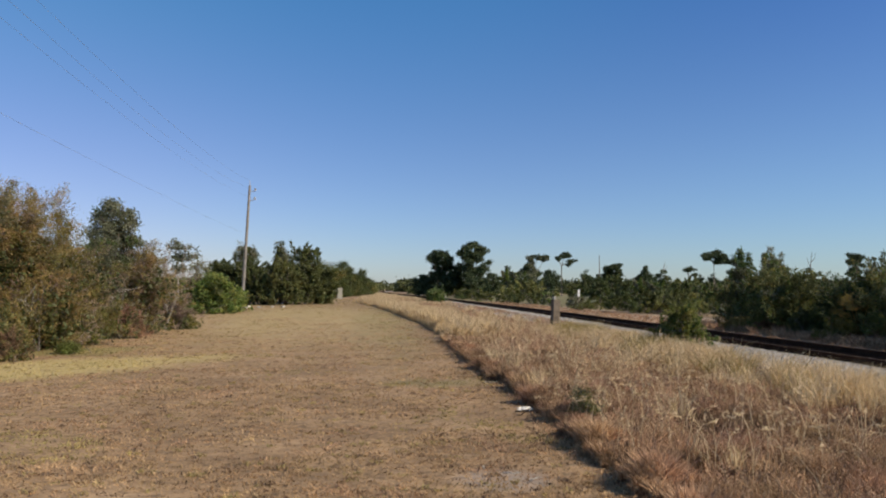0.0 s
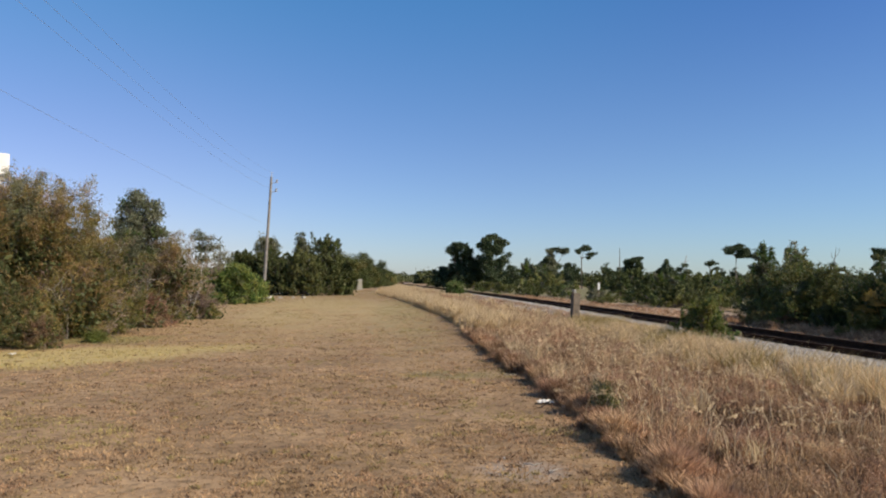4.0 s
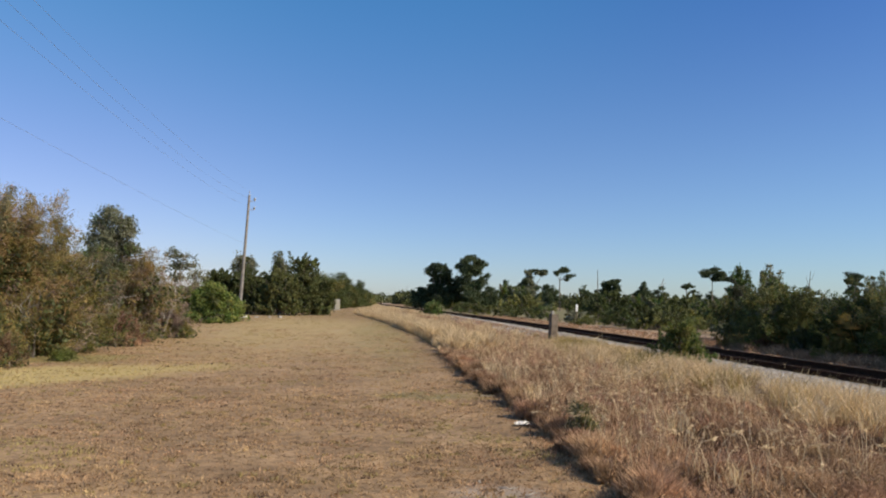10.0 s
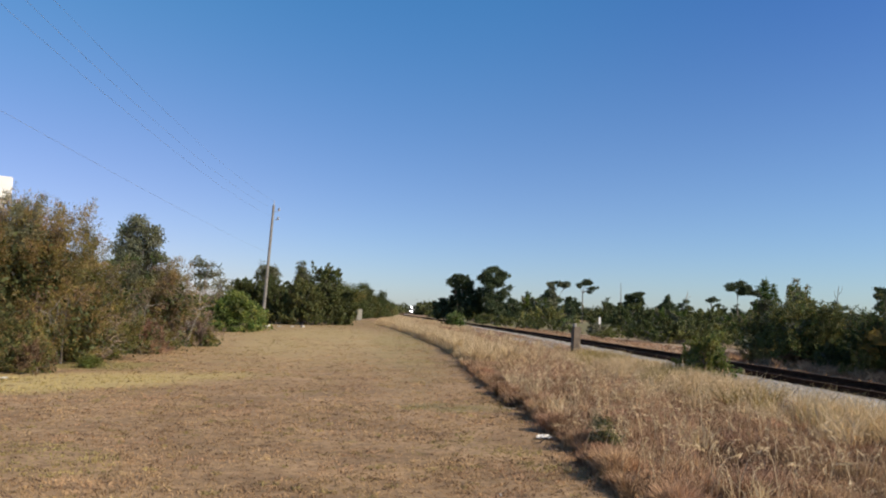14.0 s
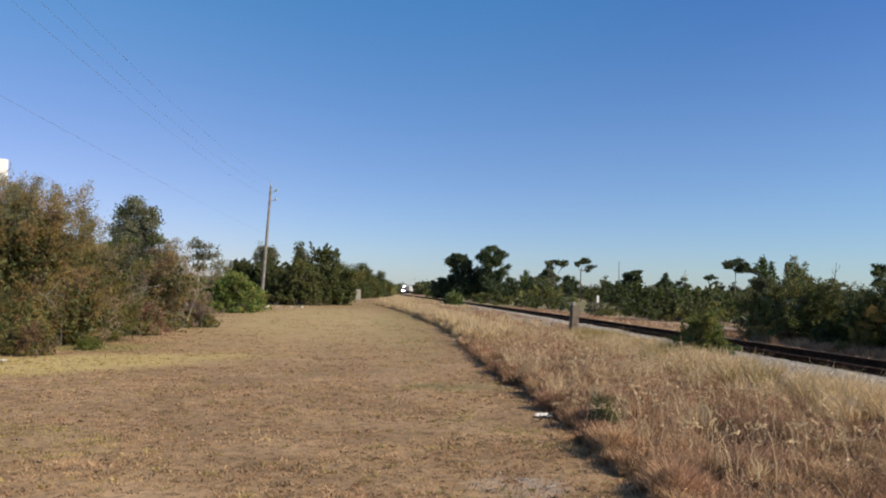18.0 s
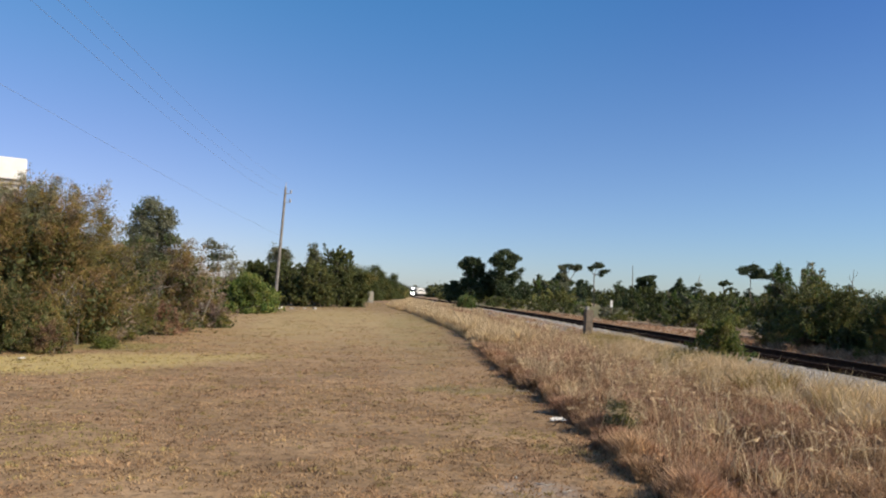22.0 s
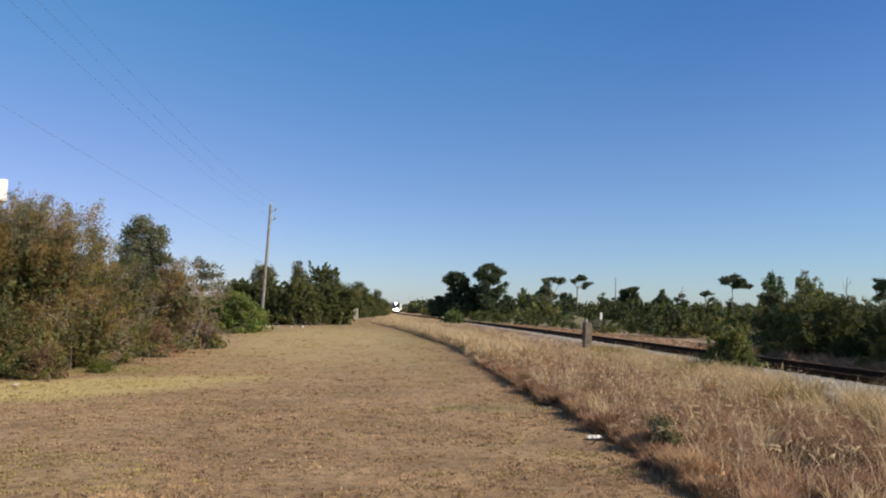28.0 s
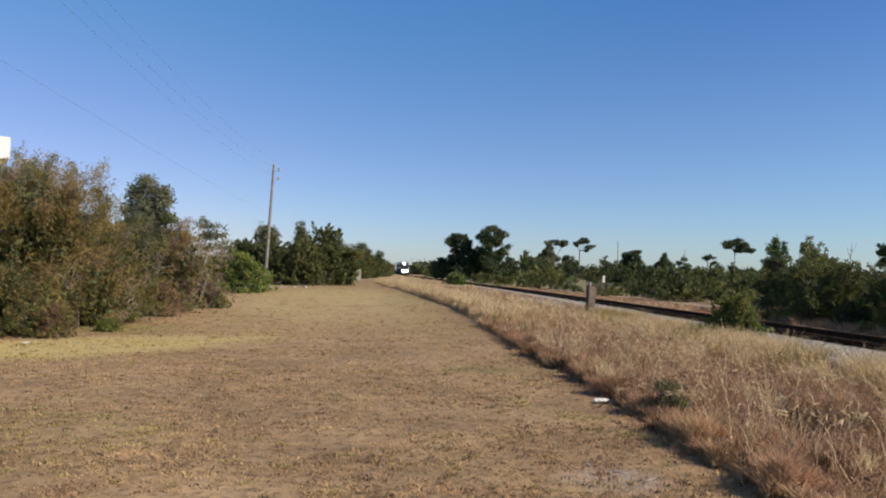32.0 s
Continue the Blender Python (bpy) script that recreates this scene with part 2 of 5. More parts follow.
STONES = material("loose_ballast_stone", [(0.17, 0.155, 0.135), (0.33, 0.30, 0.265), (0.49, 0.45, 0.40)], by="island")
TIE = material("creosoted_tie", [(0.022, 0.015, 0.01), (0.042, 0.028, 0.019), (0.07, 0.048, 0.032)], scale=3, bump=0.6, fine=0.3, spec=0.05)
RAIL = material("rusty_rail", [(0.035, 0.018, 0.011), (0.07, 0.036, 0.021)], scale=5, rough=0.9, metal=0.0, fine=0.2, spec=0.05)
RAILTOP = material("worn_rail_head", [(0.045, 0.03, 0.022), (0.075, 0.05, 0.038)], scale=5, rough=0.8, metal=0.0, spec=0.1)
CONCRETE = material("weathered_concrete", [(0.26, 0.24, 0.21), (0.38, 0.36, 0.32), (0.46, 0.44, 0.40)], scale=3, bump=0.3, fine=0.15)
POLEGREY = material("weathered_pole", [(0.15, 0.14, 0.125), (0.22, 0.205, 0.185), (0.29, 0.27, 0.245)], scale=3, bump=0.3, fine=0.2)
WOODPOST = material("weathered_post", [(0.08, 0.062, 0.045), (0.15, 0.12, 0.09), (0.20, 0.165, 0.13)], scale=5, bump=0.5, fine=0.25)
WHITE = material("white_paint", [(0.68, 0.67, 0.64), (0.80, 0.79, 0.76)], scale=2, rough=0.6)
STUCCO = material("white_stucco", [(0.70, 0.67, 0.61), (0.80, 0.77, 0.71)], scale=3, bump=0.2, fine=0.06)
PAPER = material("crumpled_paper", [(0.62, 0.60, 0.57), (0.78, 0.76, 0.72)], scale=9, rough=0.8)
METAL = material("galvanised_metal", [(0.40, 0.41, 0.41), (0.52, 0.53, 0.53)], scale=6, rough=0.5, metal=0.6)
WIRE = material("power_wire", [(0.17, 0.20, 0.24), (0.21, 0.24, 0.29)], rough=0.8)
GLASS = material("dark_glass", [(0.02, 0.025, 0.03), (0.03, 0.035, 0.04)], rough=0.1, spec=0.6)
DARKSTEEL = material("dark_train_paint", [(0.02, 0.022, 0.028), (0.04, 0.042, 0.05)], rough=0.5)
STEEL = material("stainless_car_side", [(0.55, 0.56, 0.57), (0.68, 0.69, 0.70)], rough=0.35, metal=0.4)
BOXBEIGE = material("pale_beige_enamel", [(0.30, 0.285, 0.23), (0.37, 0.35, 0.285)], rough=0.5, scale=2)
LAMPGLOW = glowing("lit_headlamp", (1.0, 0.97, 0.9), 14.0)


# ---- mesh helpers ----
def rng(seed):
    return np.random.default_rng(seed)


def mesh_quads(name, v, mat, smooth=False):
    """A mesh of loose quads: v is (n, 4, 3)."""
    n = len(v)
    me = bpy.data.meshes.new(name)
    me.vertices.add(n * 4)
    me.vertices.foreach_set("co", np.ascontiguousarray(v, dtype=np.float32).ravel())
    me.loops.add(n * 4)
    me.loops.foreach_set("vertex_index", np.arange(n * 4, dtype=np.int32))
    me.polygons.add(n)
    me.polygons.foreach_set("loop_start", np.arange(0, n * 4, 4, dtype=np.int32))
    me.update(calc_edges=True)
    me.materials.append(mat)
    return me


def grid_mesh(name, v, mat, smooth=True):
    """A sheet from a grid of points (rows, columns, 3)."""
    r, c = v.shape[:2]
    idx = np.arange(r * c).reshape(r, c)
    f = np.stack([idx[:-1, :-1], idx[:-1, 1:], idx[1:, 1:], idx[1:, :-1]], -1).reshape(-1, 4)
    me = bpy.data.meshes.new(name)
    me.from_pydata(v.reshape(-1, 3).tolist(), [], f.tolist())
    me.update()
    me.materials.append(mat)
    if smooth:
        me.polygons.foreach_set("use_smooth", [True] * len(me.polygons))
    return me


def mesh_of(name, bm, mat):
    me = bpy.data.meshes.new(name)
    bm.to_mesh(me)
    bm.free()
    for m in (mat if isinstance(mat, (list, tuple)) else [mat]):
        me.materials.append(m)
    return me


def part(name, bm, mat, parent, label=""):
    me = bm if isinstance(bm, bpy.types.Mesh) else mesh_of(name, bm, mat)
    ob = new(name, me)
    ob.parent = parent
    return tagged(ob, label)


def box(bm, x0, x1, y0, y1, z0, z1, bevel=0.0):
    r = bmesh.ops.create_cube(bm, size=1.0, matrix=Matrix.Translation(((x0 + x1) / 2, (y0 + y1) / 2, (z0 + z1) / 2)) @ Matrix.Diagonal((x1 - x0, y1 - y0, z1 - z0, 1)))
    if bevel > 0:
        es = list({e for v in r["verts"] for e in v.link_edges})
        bmesh.ops.bevel(bm, geom=es, offset=bevel, segments=2, affect="EDGES")
    return bm


def tube(bm, pts, radii, sides=7):
    """A tapered tube along points."""
    rings = []
    for i, p in enumerate(pts):
        p = Vector(p)
        d = Vector(pts[min(i + 1, len(pts) - 1)]) - Vector(pts[max(i - 1, 0)])
        q = d.to_track_quat("Z", "Y")
        rings.append([bm.verts.new(p + q @ Vector((math.cos(a) * radii[i], math.sin(a) * radii[i], 0))) for a in (2 * math.pi * k / sides for k in range(sides))])
    for a, b in zip(rings, rings[1:]):
        for k in range(sides):
            bm.faces.new((a[k], a[(k + 1) % sides], b[(k + 1) % sides], b[k]))
    bm.faces.new(rings[0][::-1])
    bm.faces.new(rings[-1])
    return bm


def leaf_quads(r, centres, spread, per, size, up=0.3, slim=0.42):
    """Leaves round clump centres: (n, 4, 3)."""
    c = np.repeat(np.asarray(centres), per, axis=0)
    n = len(c)
    p = c + r.normal(0, 1, (n, 3)) * spread * np.array([1, 1, 0.75])
    u = r.normal(0, 1, (n, 3)) + np.array([0, 0, up])
    u /= np.linalg.norm(u, axis=1, keepdims=True)
    w = np.cross(u, r.normal(0, 1, (n, 3)))
    w /= np.linalg.norm(w, axis=1, keepdims=True) + 1e-6
    s = (size * r.uniform(0.6, 1.35, n))[:, None]
    return np.stack([p - u * s, p + w * s * slim, p + u * s, p - w * s * slim], 1)


def clump_centres(r, blobs, n):
    """Points spread through the outer part of ellipsoids, thinned by a noise so that the crown has gaps."""
    vol = np.array([b[3] * b[4] * b[5] for b in blobs]) ** 0.75
    pick = r.choice(len(blobs), n * 2, p=vol / vol.sum())
    b = np.asarray(blobs, float)[pick]
    d = r.normal(0, 1, (n * 2, 3))
    d /= np.linalg.norm(d, axis=1, keepdims=True)
    rad = r.uniform(0.35, 1.0, n * 2) ** 0.5 * r.uniform(0.85, 1.12, n * 2)
    p = b[:, :3] + d * rad[:, None] * b[:, 3:6]
    keep = np.array([noise.noise(Vector(q) * 1.3) > -0.22 for q in p.tolist()]) & (p[:, 2] > 0.08)
    return p[keep][:n]


def plume_quads(r, blobs, n, per, length, size, slim):
    """Feathery sprays that leave the crown's masses outwards and upwards, with dark gaps between them."""
    vol = np.array([b[3] * b[4] * b[5] for b in blobs]) ** 0.7
    b = np.asarray(blobs, float)[r.choice(len(blobs), n, p=vol / vol.sum())]
    d = r.normal(0, 1, (n, 3))
    d /= np.linalg.norm(d, axis=1, keepdims=True)
    base = b[:, :3] + d * b[:, 3:6] * r.uniform(0.45, 1.0, n)[:, None]
    way = d * 0.7 + np.array([0, 0, 0.6]) + r.normal(0, 0.25, (n, 3))
    way /= np.linalg.norm(way, axis=1, keepdims=True)
    ln = length * r.uniform(0.5, 1.3, n)
    t = r.uniform(0, 1, (n, per))
    p = base[:, None] + way[:, None] * (t * ln[:, None])[..., None] + r.normal(0, 1, (n, per, 3)) * (0.20 * ln[:, None] * (1.05 - 0.75 * t))[..., None]
    p, w0 = p.reshape(-1, 3), np.repeat(way, per, axis=0)
    k = p[:, 2] > 0.03
    p, w0 = p[k], w0[k]
    u = w0 * 0.8 + r.normal(0, 0.42, (len(p), 3))
    u /= np.linalg.norm(u, axis=1, keepdims=True)
    w = np.cross(u, r.normal(0, 1, (len(p), 3)))
    w /= np.linalg.norm(w, axis=1, keepdims=True) + 1e-6
    s = (size * r.uniform(0.6, 1.4, len(p)))[:, None]
    return np.stack([p - u * s, p + w * s * slim, p + u * s, p - w * s * slim], 1)


def ragged(r, blobs, k=6, f=0.5):
    """Each mass broken into smaller ones, so that the outline is lobed and uneven."""
    out = []
    for b in blobs:
        out.append((*b[:3], b[3] * 0.72, b[4] * 0.72, b[5] * 0.72))
        for j in range(k):
            d = r.normal(0, 1, 3)
            d /= np.linalg.norm(d)
            q, g = r.uniform(0.6, 0.92), f * r.uniform(0.55, 1.05)
            out.append((b[0] + d[0] * b[3] * q, b[1] + d[1] * b[4] * q, max(0.1, b[2] + d[2] * b[5] * q), b[3] * g, b[4] * g, b[5] * g))
    return out


def plant(name, at, blobs, mat, clumps, per, size, spread, seed, label, category="shrub", group="", trunk=0.09, bark=None, stems=1, twigs=14, wisps=0, slim=0.42, turn=0.0, plume=0.0, lobes=6, inner=0.0):
    """A tree or shrub: trunk and limbs into each mass of the crown, thin twigs, and a crown of many leaves."""
    r = rng(seed)
    ob = new(name)
    ob.matrix_basis = pose(*at, 0, 0, turn)
    tagged(ob, label, category, group)
    bark = bark or BARK
    mats = mat if isinstance(mat, tuple) else (mat,)
    top = max(b[2] for b in blobs)
    fork = Vector((0, 0, min(b[2] - b[5] * 0.6 for b in blobs)))
    fork.z = max(0.15, fork.z)
    for s in range(stems):
        off = Vector((r.normal(0, 0.18), r.normal(0, 0.18), 0)) * (0 if stems == 1 else 2.2)
        bm = tube(bmesh.new(), [off + Vector((0, 0, -0.1)), off * 0.9 + fork * 0.5 + Vector((r.normal(0, .04), r.normal(0, .04), 0)), off * 0.7 + fork], [trunk * 1.25, trunk, trunk * 0.85])
        part("trunk" if stems == 1 else "stem", bm, bark if stems == 1 else BARK, ob)
    bm = bmesh.new()
    for b in blobs:
        c = Vector(b[:3])
        mid = fork.lerp(c, 0.5) + Vector((r.normal(0, .12), r.normal(0, .12), r.normal(0, .1)))
        tube(bm, [fork, mid, c, c + Vector((r.normal(0, .3) * b[3], r.normal(0, .3) * b[4], b[5] * 0.7))], [trunk * 0.6, trunk * 0.45, trunk * 0.25, trunk * 0.08], 5)
        for k in range(twigs):
            d = Vector(r.normal(0, 1, 3)).normalized()
            e = c + Vector((d.x * b[3], d.y * b[4], d.z * b[5]))
            if e.z < 0.1:
                continue
            tube(bm, [c.lerp(mid, 0.3), c.lerp(e, 0.55) + Vector(r.normal(0, 0.06, 3)), e], [trunk * 0.2, trunk * 0.13, trunk * 0.04], 4)
    part("branching", bm, bark, ob)
    masses = ragged(r, blobs, lobes) if lobes else blobs
    if plume > 0:
        q = plume_quads(r, masses, clumps * per // 110, 110, plume, size, slim)
    else:
        q = leaf_quads(r, clump_centres(r, masses, clumps), spread, per, size, slim=slim)
    solid = len(q)
    if wisps:
        hi = [b for b in blobs if b[2] > top * 0.6]
        for k in range(wisps):
            b = hi[r.integers(len(hi))]
            st = np.array(b[:3]) + np.array([r.normal(0, .5) * b[3], r.normal(0, .5) * b[4], b[5] * 0.6])
            dr = np.array([r.normal(0.12, .45), r.normal(0, .45), 1.0]) * r.uniform(0.3, 0.75)
            line = st + np.linspace(0, 1, 12)[:, None] * dr
            q = np.concatenate([q, leaf_quads(r, line, spread * 0.42, per, size * 0.9, slim=slim)])
    me = mesh_quads("crown", q, mats[0])
    if len(mats) > 1:
        for m in mats[1:]:
            me.materials.append(m)
        # tones lie in patches about as large as one bough, with some mixing
        c = q.mean(1) + np.array(at) * 1.7
        f = np.array([noise.noise(Vector(p)) for p in (c * (1.6 / max(0.8, top * 0.55))).tolist()]) * 0.9 + r.normal(0, 0.1, len(q)) + 0.5
        f = np.clip((f * len(mats)).astype(np.int32), 0, len(mats) - 1)
        f[solid:] = len(mats) - 1
        me.polygons.foreach_set("material_index", f)
    part("crown", me, None, ob)
    # dark leaves added in the core put the crown's inner shade into colour
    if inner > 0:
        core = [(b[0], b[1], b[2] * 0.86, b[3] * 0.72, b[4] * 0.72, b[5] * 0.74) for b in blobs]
        part("inner_leaves", mesh_quads("inner_leaves", leaf_quads(r, clump_centres(r, core, int(clumps * inner)), spread * 1.3, max(6, per // 4), size * 1.9, slim=0.45), LEAF_DARK), None, ob, "dark leaves added deep in the crown as its shade")
    return ob


def blobs_for(r, w, d, h, n, low=0.15):
    """Masses that fill a bush of width w, depth d and height h."""
    out = []
    for k in range(n):
        z = h * r.uniform(low + 0.12, 0.82)
        f = 1.0 - 0.45 * (z / h) ** 2
        a, q = r.uniform(0, 6.28), r.uniform(0.1, 0.72)
        rx = w * r.uniform(0.22, 0.33)
        out.append((math.cos(a) * q * w / 2 * f, math.sin(a) * q * d / 2 * f, z, rx, d * r.uniform(0.22, 0.33), min(h * r.uniform(0.16, 0.25), h - z)))
    out.append((0, 0, h * 0.45, w * 0.36, d * 0.36, h * 0.36))
    if low < 0.2:
        # boughs that hang to the ground
        for k in range(6):
            a = 1.05 * k + r.uniform(-0.4, 0.4)
            out.append((math.cos(a) * w * 0.3, math.sin(a) * d * 0.3, h * r.uniform(0.1, 0.18), w * 0.2, d * 0.2, h * 0.14))
    return out


# ---- plan of the line ----
TRACK_Y = [-60, 0, 15, 25, 40, 80, 150, 225, 260, 320, 377, 411, 460, 520, 700, 1000]
TRACK_X = [9.2, 10.9, 11.5, 11.85, 12.5, 13.3, 13.5, 13.4, 13.7, 15.7, 20.1, 24.2, 31.5, 43, 84, 170]
_fy = np.arange(-60, 1001, 5.0)
_fx = np.convolve(np.pad(np.interp(_fy, TRACK_Y, TRACK_X), 2, mode="edge"), np.ones(5) / 5, "valid")


def track_x(y):
    return np.interp(y, _fy, _fx)


def edge_x(y):
    """The mown edge of the tall grass."""
    return np.interp(y, [-10, 4.8, 7.5, 9.2, 12.2, 16.5, 24, 28, 38, 49, 62, 75, 92, 110, 140, 180], [2.2, 2.3, 2.42, 2.62, 2.66, 2.86, 3.36, 3.5, 3.8, 3.5, 3.25, 2.6, 1.8, 2.0, 3.6, 8.2])


def ground_z(x, y):
    o = np.asarray(x) - track_x(y)
    return np.interp(o, [-400, -6.0, -3.4, 3.4, 6.0, 400], [0, 0, 0.02, 0.04, 0.06, 0.06])


RAIL_Z = 0.40


# ---- ground ----
def ground_material():
    m = material("dry_ground", [(0.265, 0.172, 0.092), (0.335, 0.222, 0.122), (0.405, 0.275, 0.157)], scale=0.7, bump=0.9, fine=0.3)
    nt = m.node_tree
    b = nt.nodes["Principled BSDF"]
    base = b.inputs["Base Color"].links[0].from_socket
    co = nt.nodes.new("ShaderNodeTexCoord")

    def spot(cx, cy, rx, ry, soft, colour, last, wob=1.0, strength=1.0, turn=0.0):
        mp = nt.nodes.new("ShaderNodeMapping")
        mp.vector_type = "TEXTURE"
        mp.inputs["Location"].default_value = (cx, cy, 0)
        mp.inputs["Rotation"].default_value = (0, 0, radians(turn))
        mp.inputs["Scale"].default_value = (rx, ry, 1e4)
        no = nt.nodes.new("ShaderNodeTexNoise")
        no.inputs["Scale"].default_value, no.inputs["Detail"].default_value = 0.7, 5
        nt.links.new(co.outputs["Object"], no.inputs["Vector"])
        sub = nt.nodes.new("ShaderNodeVectorMath")
        sub.operation = "LENGTH"
        nt.links.new(co.outputs["Object"], mp.inputs["Vector"])
        nt.links.new(mp.outputs["Vector"], sub.inputs[0])
        add = nt.nodes.new("ShaderNodeMath")
        add.operation = "MULTIPLY_ADD"
        add.inputs[1].default_value = wob
        nt.links.new(no.outputs["Fac"], add.inputs[0])
        nt.links.new(sub.outputs["Value"], add.inputs[2])
        mr = nt.nodes.new("ShaderNodeMapRange")
        mr.interpolation_type = "SMOOTHSTEP"
        mr.inputs["From Min"].default_value, mr.inputs["From Max"].default_value = 1.0 + wob * 0.5 - soft, 1.0 + wob * 0.5 + soft
        mr.inputs["To Min"].default_value, mr.inputs["To Max"].default_value = strength, 0.0
        nt.links.new(add.outputs[0], mr.inputs["Value"])
        mix = nt.nodes.new("ShaderNodeMix")
        mix.data_type = "RGBA"
        nt.links.new(mr.outputs["Result"], mix.inputs[0])
        nt.links.new(last, mix.inputs[6])
        mix.inputs[7].default_value = (*colour, 1)
        return mix.outputs[2]

    last = base
    # two fine scales paint shaded pits between tufts; the broad one varies tone
    for sc, lo, hi, dark in ((26.0, 0.36, 0.48, 0.74), (9.0, 0.34, 0.45, 0.58), (0.55, 0.38, 0.58, 0.76)):
        no, mr, hs = nt.nodes.new("ShaderNodeTexNoise"), nt.nodes.new("ShaderNodeMapRange"), nt.nodes.new("ShaderNodeHueSaturation")
        no.inputs["Scale"].default_value, no.inputs["Detail"].default_value = sc, 3
        nt.links.new(co.outputs["Object"], no.inputs["Vector"])
        mr.inputs["From Min"].default_value, mr.inputs["From Max"].default_value = lo, hi
        mr.inputs["To Min"].default_value, mr.inputs["To Max"].default_value = dark, 1.0
        nt.links.new(no.outputs["Fac"], mr.inputs["Value"])
        nt.links.new(mr.outputs["Result"], hs.inputs["Value"])
        nt.links.new(last, hs.inputs["Color"])
        last = hs.outputs["Color"]
    last = spot(-7.2, 15.5, 4.6, 1.8, 0.35, (0.44, 0.345, 0.15), last, 0.8, 0.85, 38)      # pale yellow grass by the shrubs
    last = spot(-9.5, 20.5, 3.4, 2.0, 0.35, (0.20, 0.19, 0.06), last, 0.8, 0.7)         # greener under them
    last = spot(-3.0, 45, 5.0, 22, 0.5, (0.40, 0.30, 0.145), last, 1.2, 0.85)             # greenish part of the path
    last = spot(1.8, 40, 1.4, 22, 0.4, (0.24, 0.21, 0.085), last, 1.0, 0.4, -2)
    last = spot(1.3, 12.6, 0.9, 0.5, 0.5, (0.17, 0.16, 0.07), last, 0.8, 0.6)
    last = spot(1.2, 5.4, 0.4, 0.35, 0.5, (0.48, 0.42, 0.37), last, 1.2, 0.4)            # bare pale sand
    last = spot(19.0, 45, 3.6, 40, 0.3, (0.37, 0.27, 0.19), last, 0.6, 0.9)             # bare dirt beyond the track
    last = spot(55.0, 140, 40, 120, 0.3, (0.16, 0.16, 0.07), last, 0.4, 0.8)
    nt.links.new(last, b.inputs["Base Color"])
    return m


ys = np.concatenate([[-3000, -800, -250, -100], np.arange(-60, 30, 0.5), np.arange(30, 120, 2), np.arange(120, 520, 10), np.arange(520, 1000, 40), [1000, 1600, 2600, 4200]])
xo = np.concatenate([[-3500, -1200, -500, -200, -90], np.arange(-50, -22, 2), np.arange(-22, 7, 0.5), np.arange(7, 40, 2), [60, 100, 200, 500, 1200, 3500]])
gx = xo[None, :] + track_x(ys)[:, None]
gy = np.repeat(ys[:, None], len(xo), 1)
gz = ground_z(gx, gy)
lump = np.array([noise.fractal(Vector((a * 0.9, b * 0.9, 0.3)), 0.8, 2.0, 4) for a, b in zip(gx.ravel(), gy.ravel())]).reshape(gx.shape)
near = np.exp(-((gy - 10) / 60) ** 2)
gz = gz + 0.02 * lump * near
ground = new("ground", grid_mesh("ground", np.stack([gx, gy, gz], -1), ground_material()))
tagged(ground, "dry brown mown field with yellow and green patches", "ground", kind="structure")


# ---- grass ----
def blades(r, x, y, z, h, w, lean):
    """Bent blades as kites: (n, 4, 3)."""
    n = len(x)
    a = r.uniform(0, 6.283, n)
    b = r.uniform(0, 6.283, n)
    d = np.stack([np.cos(b), np.sin(b), np.zeros(n)], 1)
    side = np.stack([np.cos(a), np.sin(a), np.zeros(n)], 1) * w[:, None]
    p = np.stack([x, y, z - 0.01], 1)
    up = np.array([0, 0, 1.0])
    ln = (lean * r.uniform(0.2, 1.4, n) * h)[:, None]
    mid = p + up * (h * 0.55)[:, None] + d * ln * 0.3
    tip = p + up * (h * r.uniform(0.8, 1.0, n))[:, None] + d * ln
    return np.stack([p, mid + side, tip, mid - side], 1)


def noise2(x, y, s, seed=0.0):
    return np.array([noise.noise(Vector((a * s, b * s, seed))) for a, b in zip(x.tolist(), y.tolist())])


def lawn(seed, n):
    """Short clumps with bare gaps between them, thinning out and coarsening with distance."""
    r = rng(seed)
    y = 2.4 + 120 * r.uniform(0, 1, n) ** 3.0
    x = r.uniform(-1, 1, n) * (3.2 + (y + 1.5) * 0.62) + 0.1 * y - 0.3
    k = (x < edge_x(y) + 0.3) & (x > -26)
    x, y = x[k], y[k]
    c = 0.3 * noise2(x, y, 2.2, 3.0) + 0.75 * noise2(x, y, 7.5, 3.0) + 0.4 * noise2(x, y, 17.0, 3.0)
    k = c > np.interp(y, [8, 30], [-0.26, -0.34]) + r.normal(0, 0.08, len(x))
    x, y, c = x[k], y[k], c[k]
    hh = (0.036 + 0.0002 * y) * (0.6 + 1.1 * np.clip(c + 0.2, 0, 0.8)) * r.uniform(0.5, 1.3, len(x)) * np.interp(y, [12, 30], [1.0, 0.6])
    return x, y, hh, (0.0034 + 0.00048 * y) * r.uniform(0.6, 1.4, len(x))


r = rng(11)
x, y, hh, ww = lawn(1, 720000)
q = blades(r, x, y, ground_z(x, y), hh, ww, 1.1)
ca, sa2 = math.cos(radians(38)), math.sin(radians(38))
yel = np.hypot(((x + 7.2) * ca + (y - 15.5) * sa2) / 4.6, ((y - 15.5) * ca - (x + 7.2) * sa2) / 1.8) + r.uniform(-0.25, 0.25, len(x)) + 0.5 * noise2(x, y, 0.7, 1.0) < 1.0
grn = (np.array(noise2(x, y, 0.35, 9.0)) + 0.5 * noise2(x, y, 2.0, 9.0) + 0.017 * y > 0.68) & ~yel
plain = ~(yel | grn)
tagged(new("mown_grass", mesh_quads("mown_grass", q[plain], LAWN_BLADE)), "short brown mown dry grass over the field", "grass", kind="stuff")
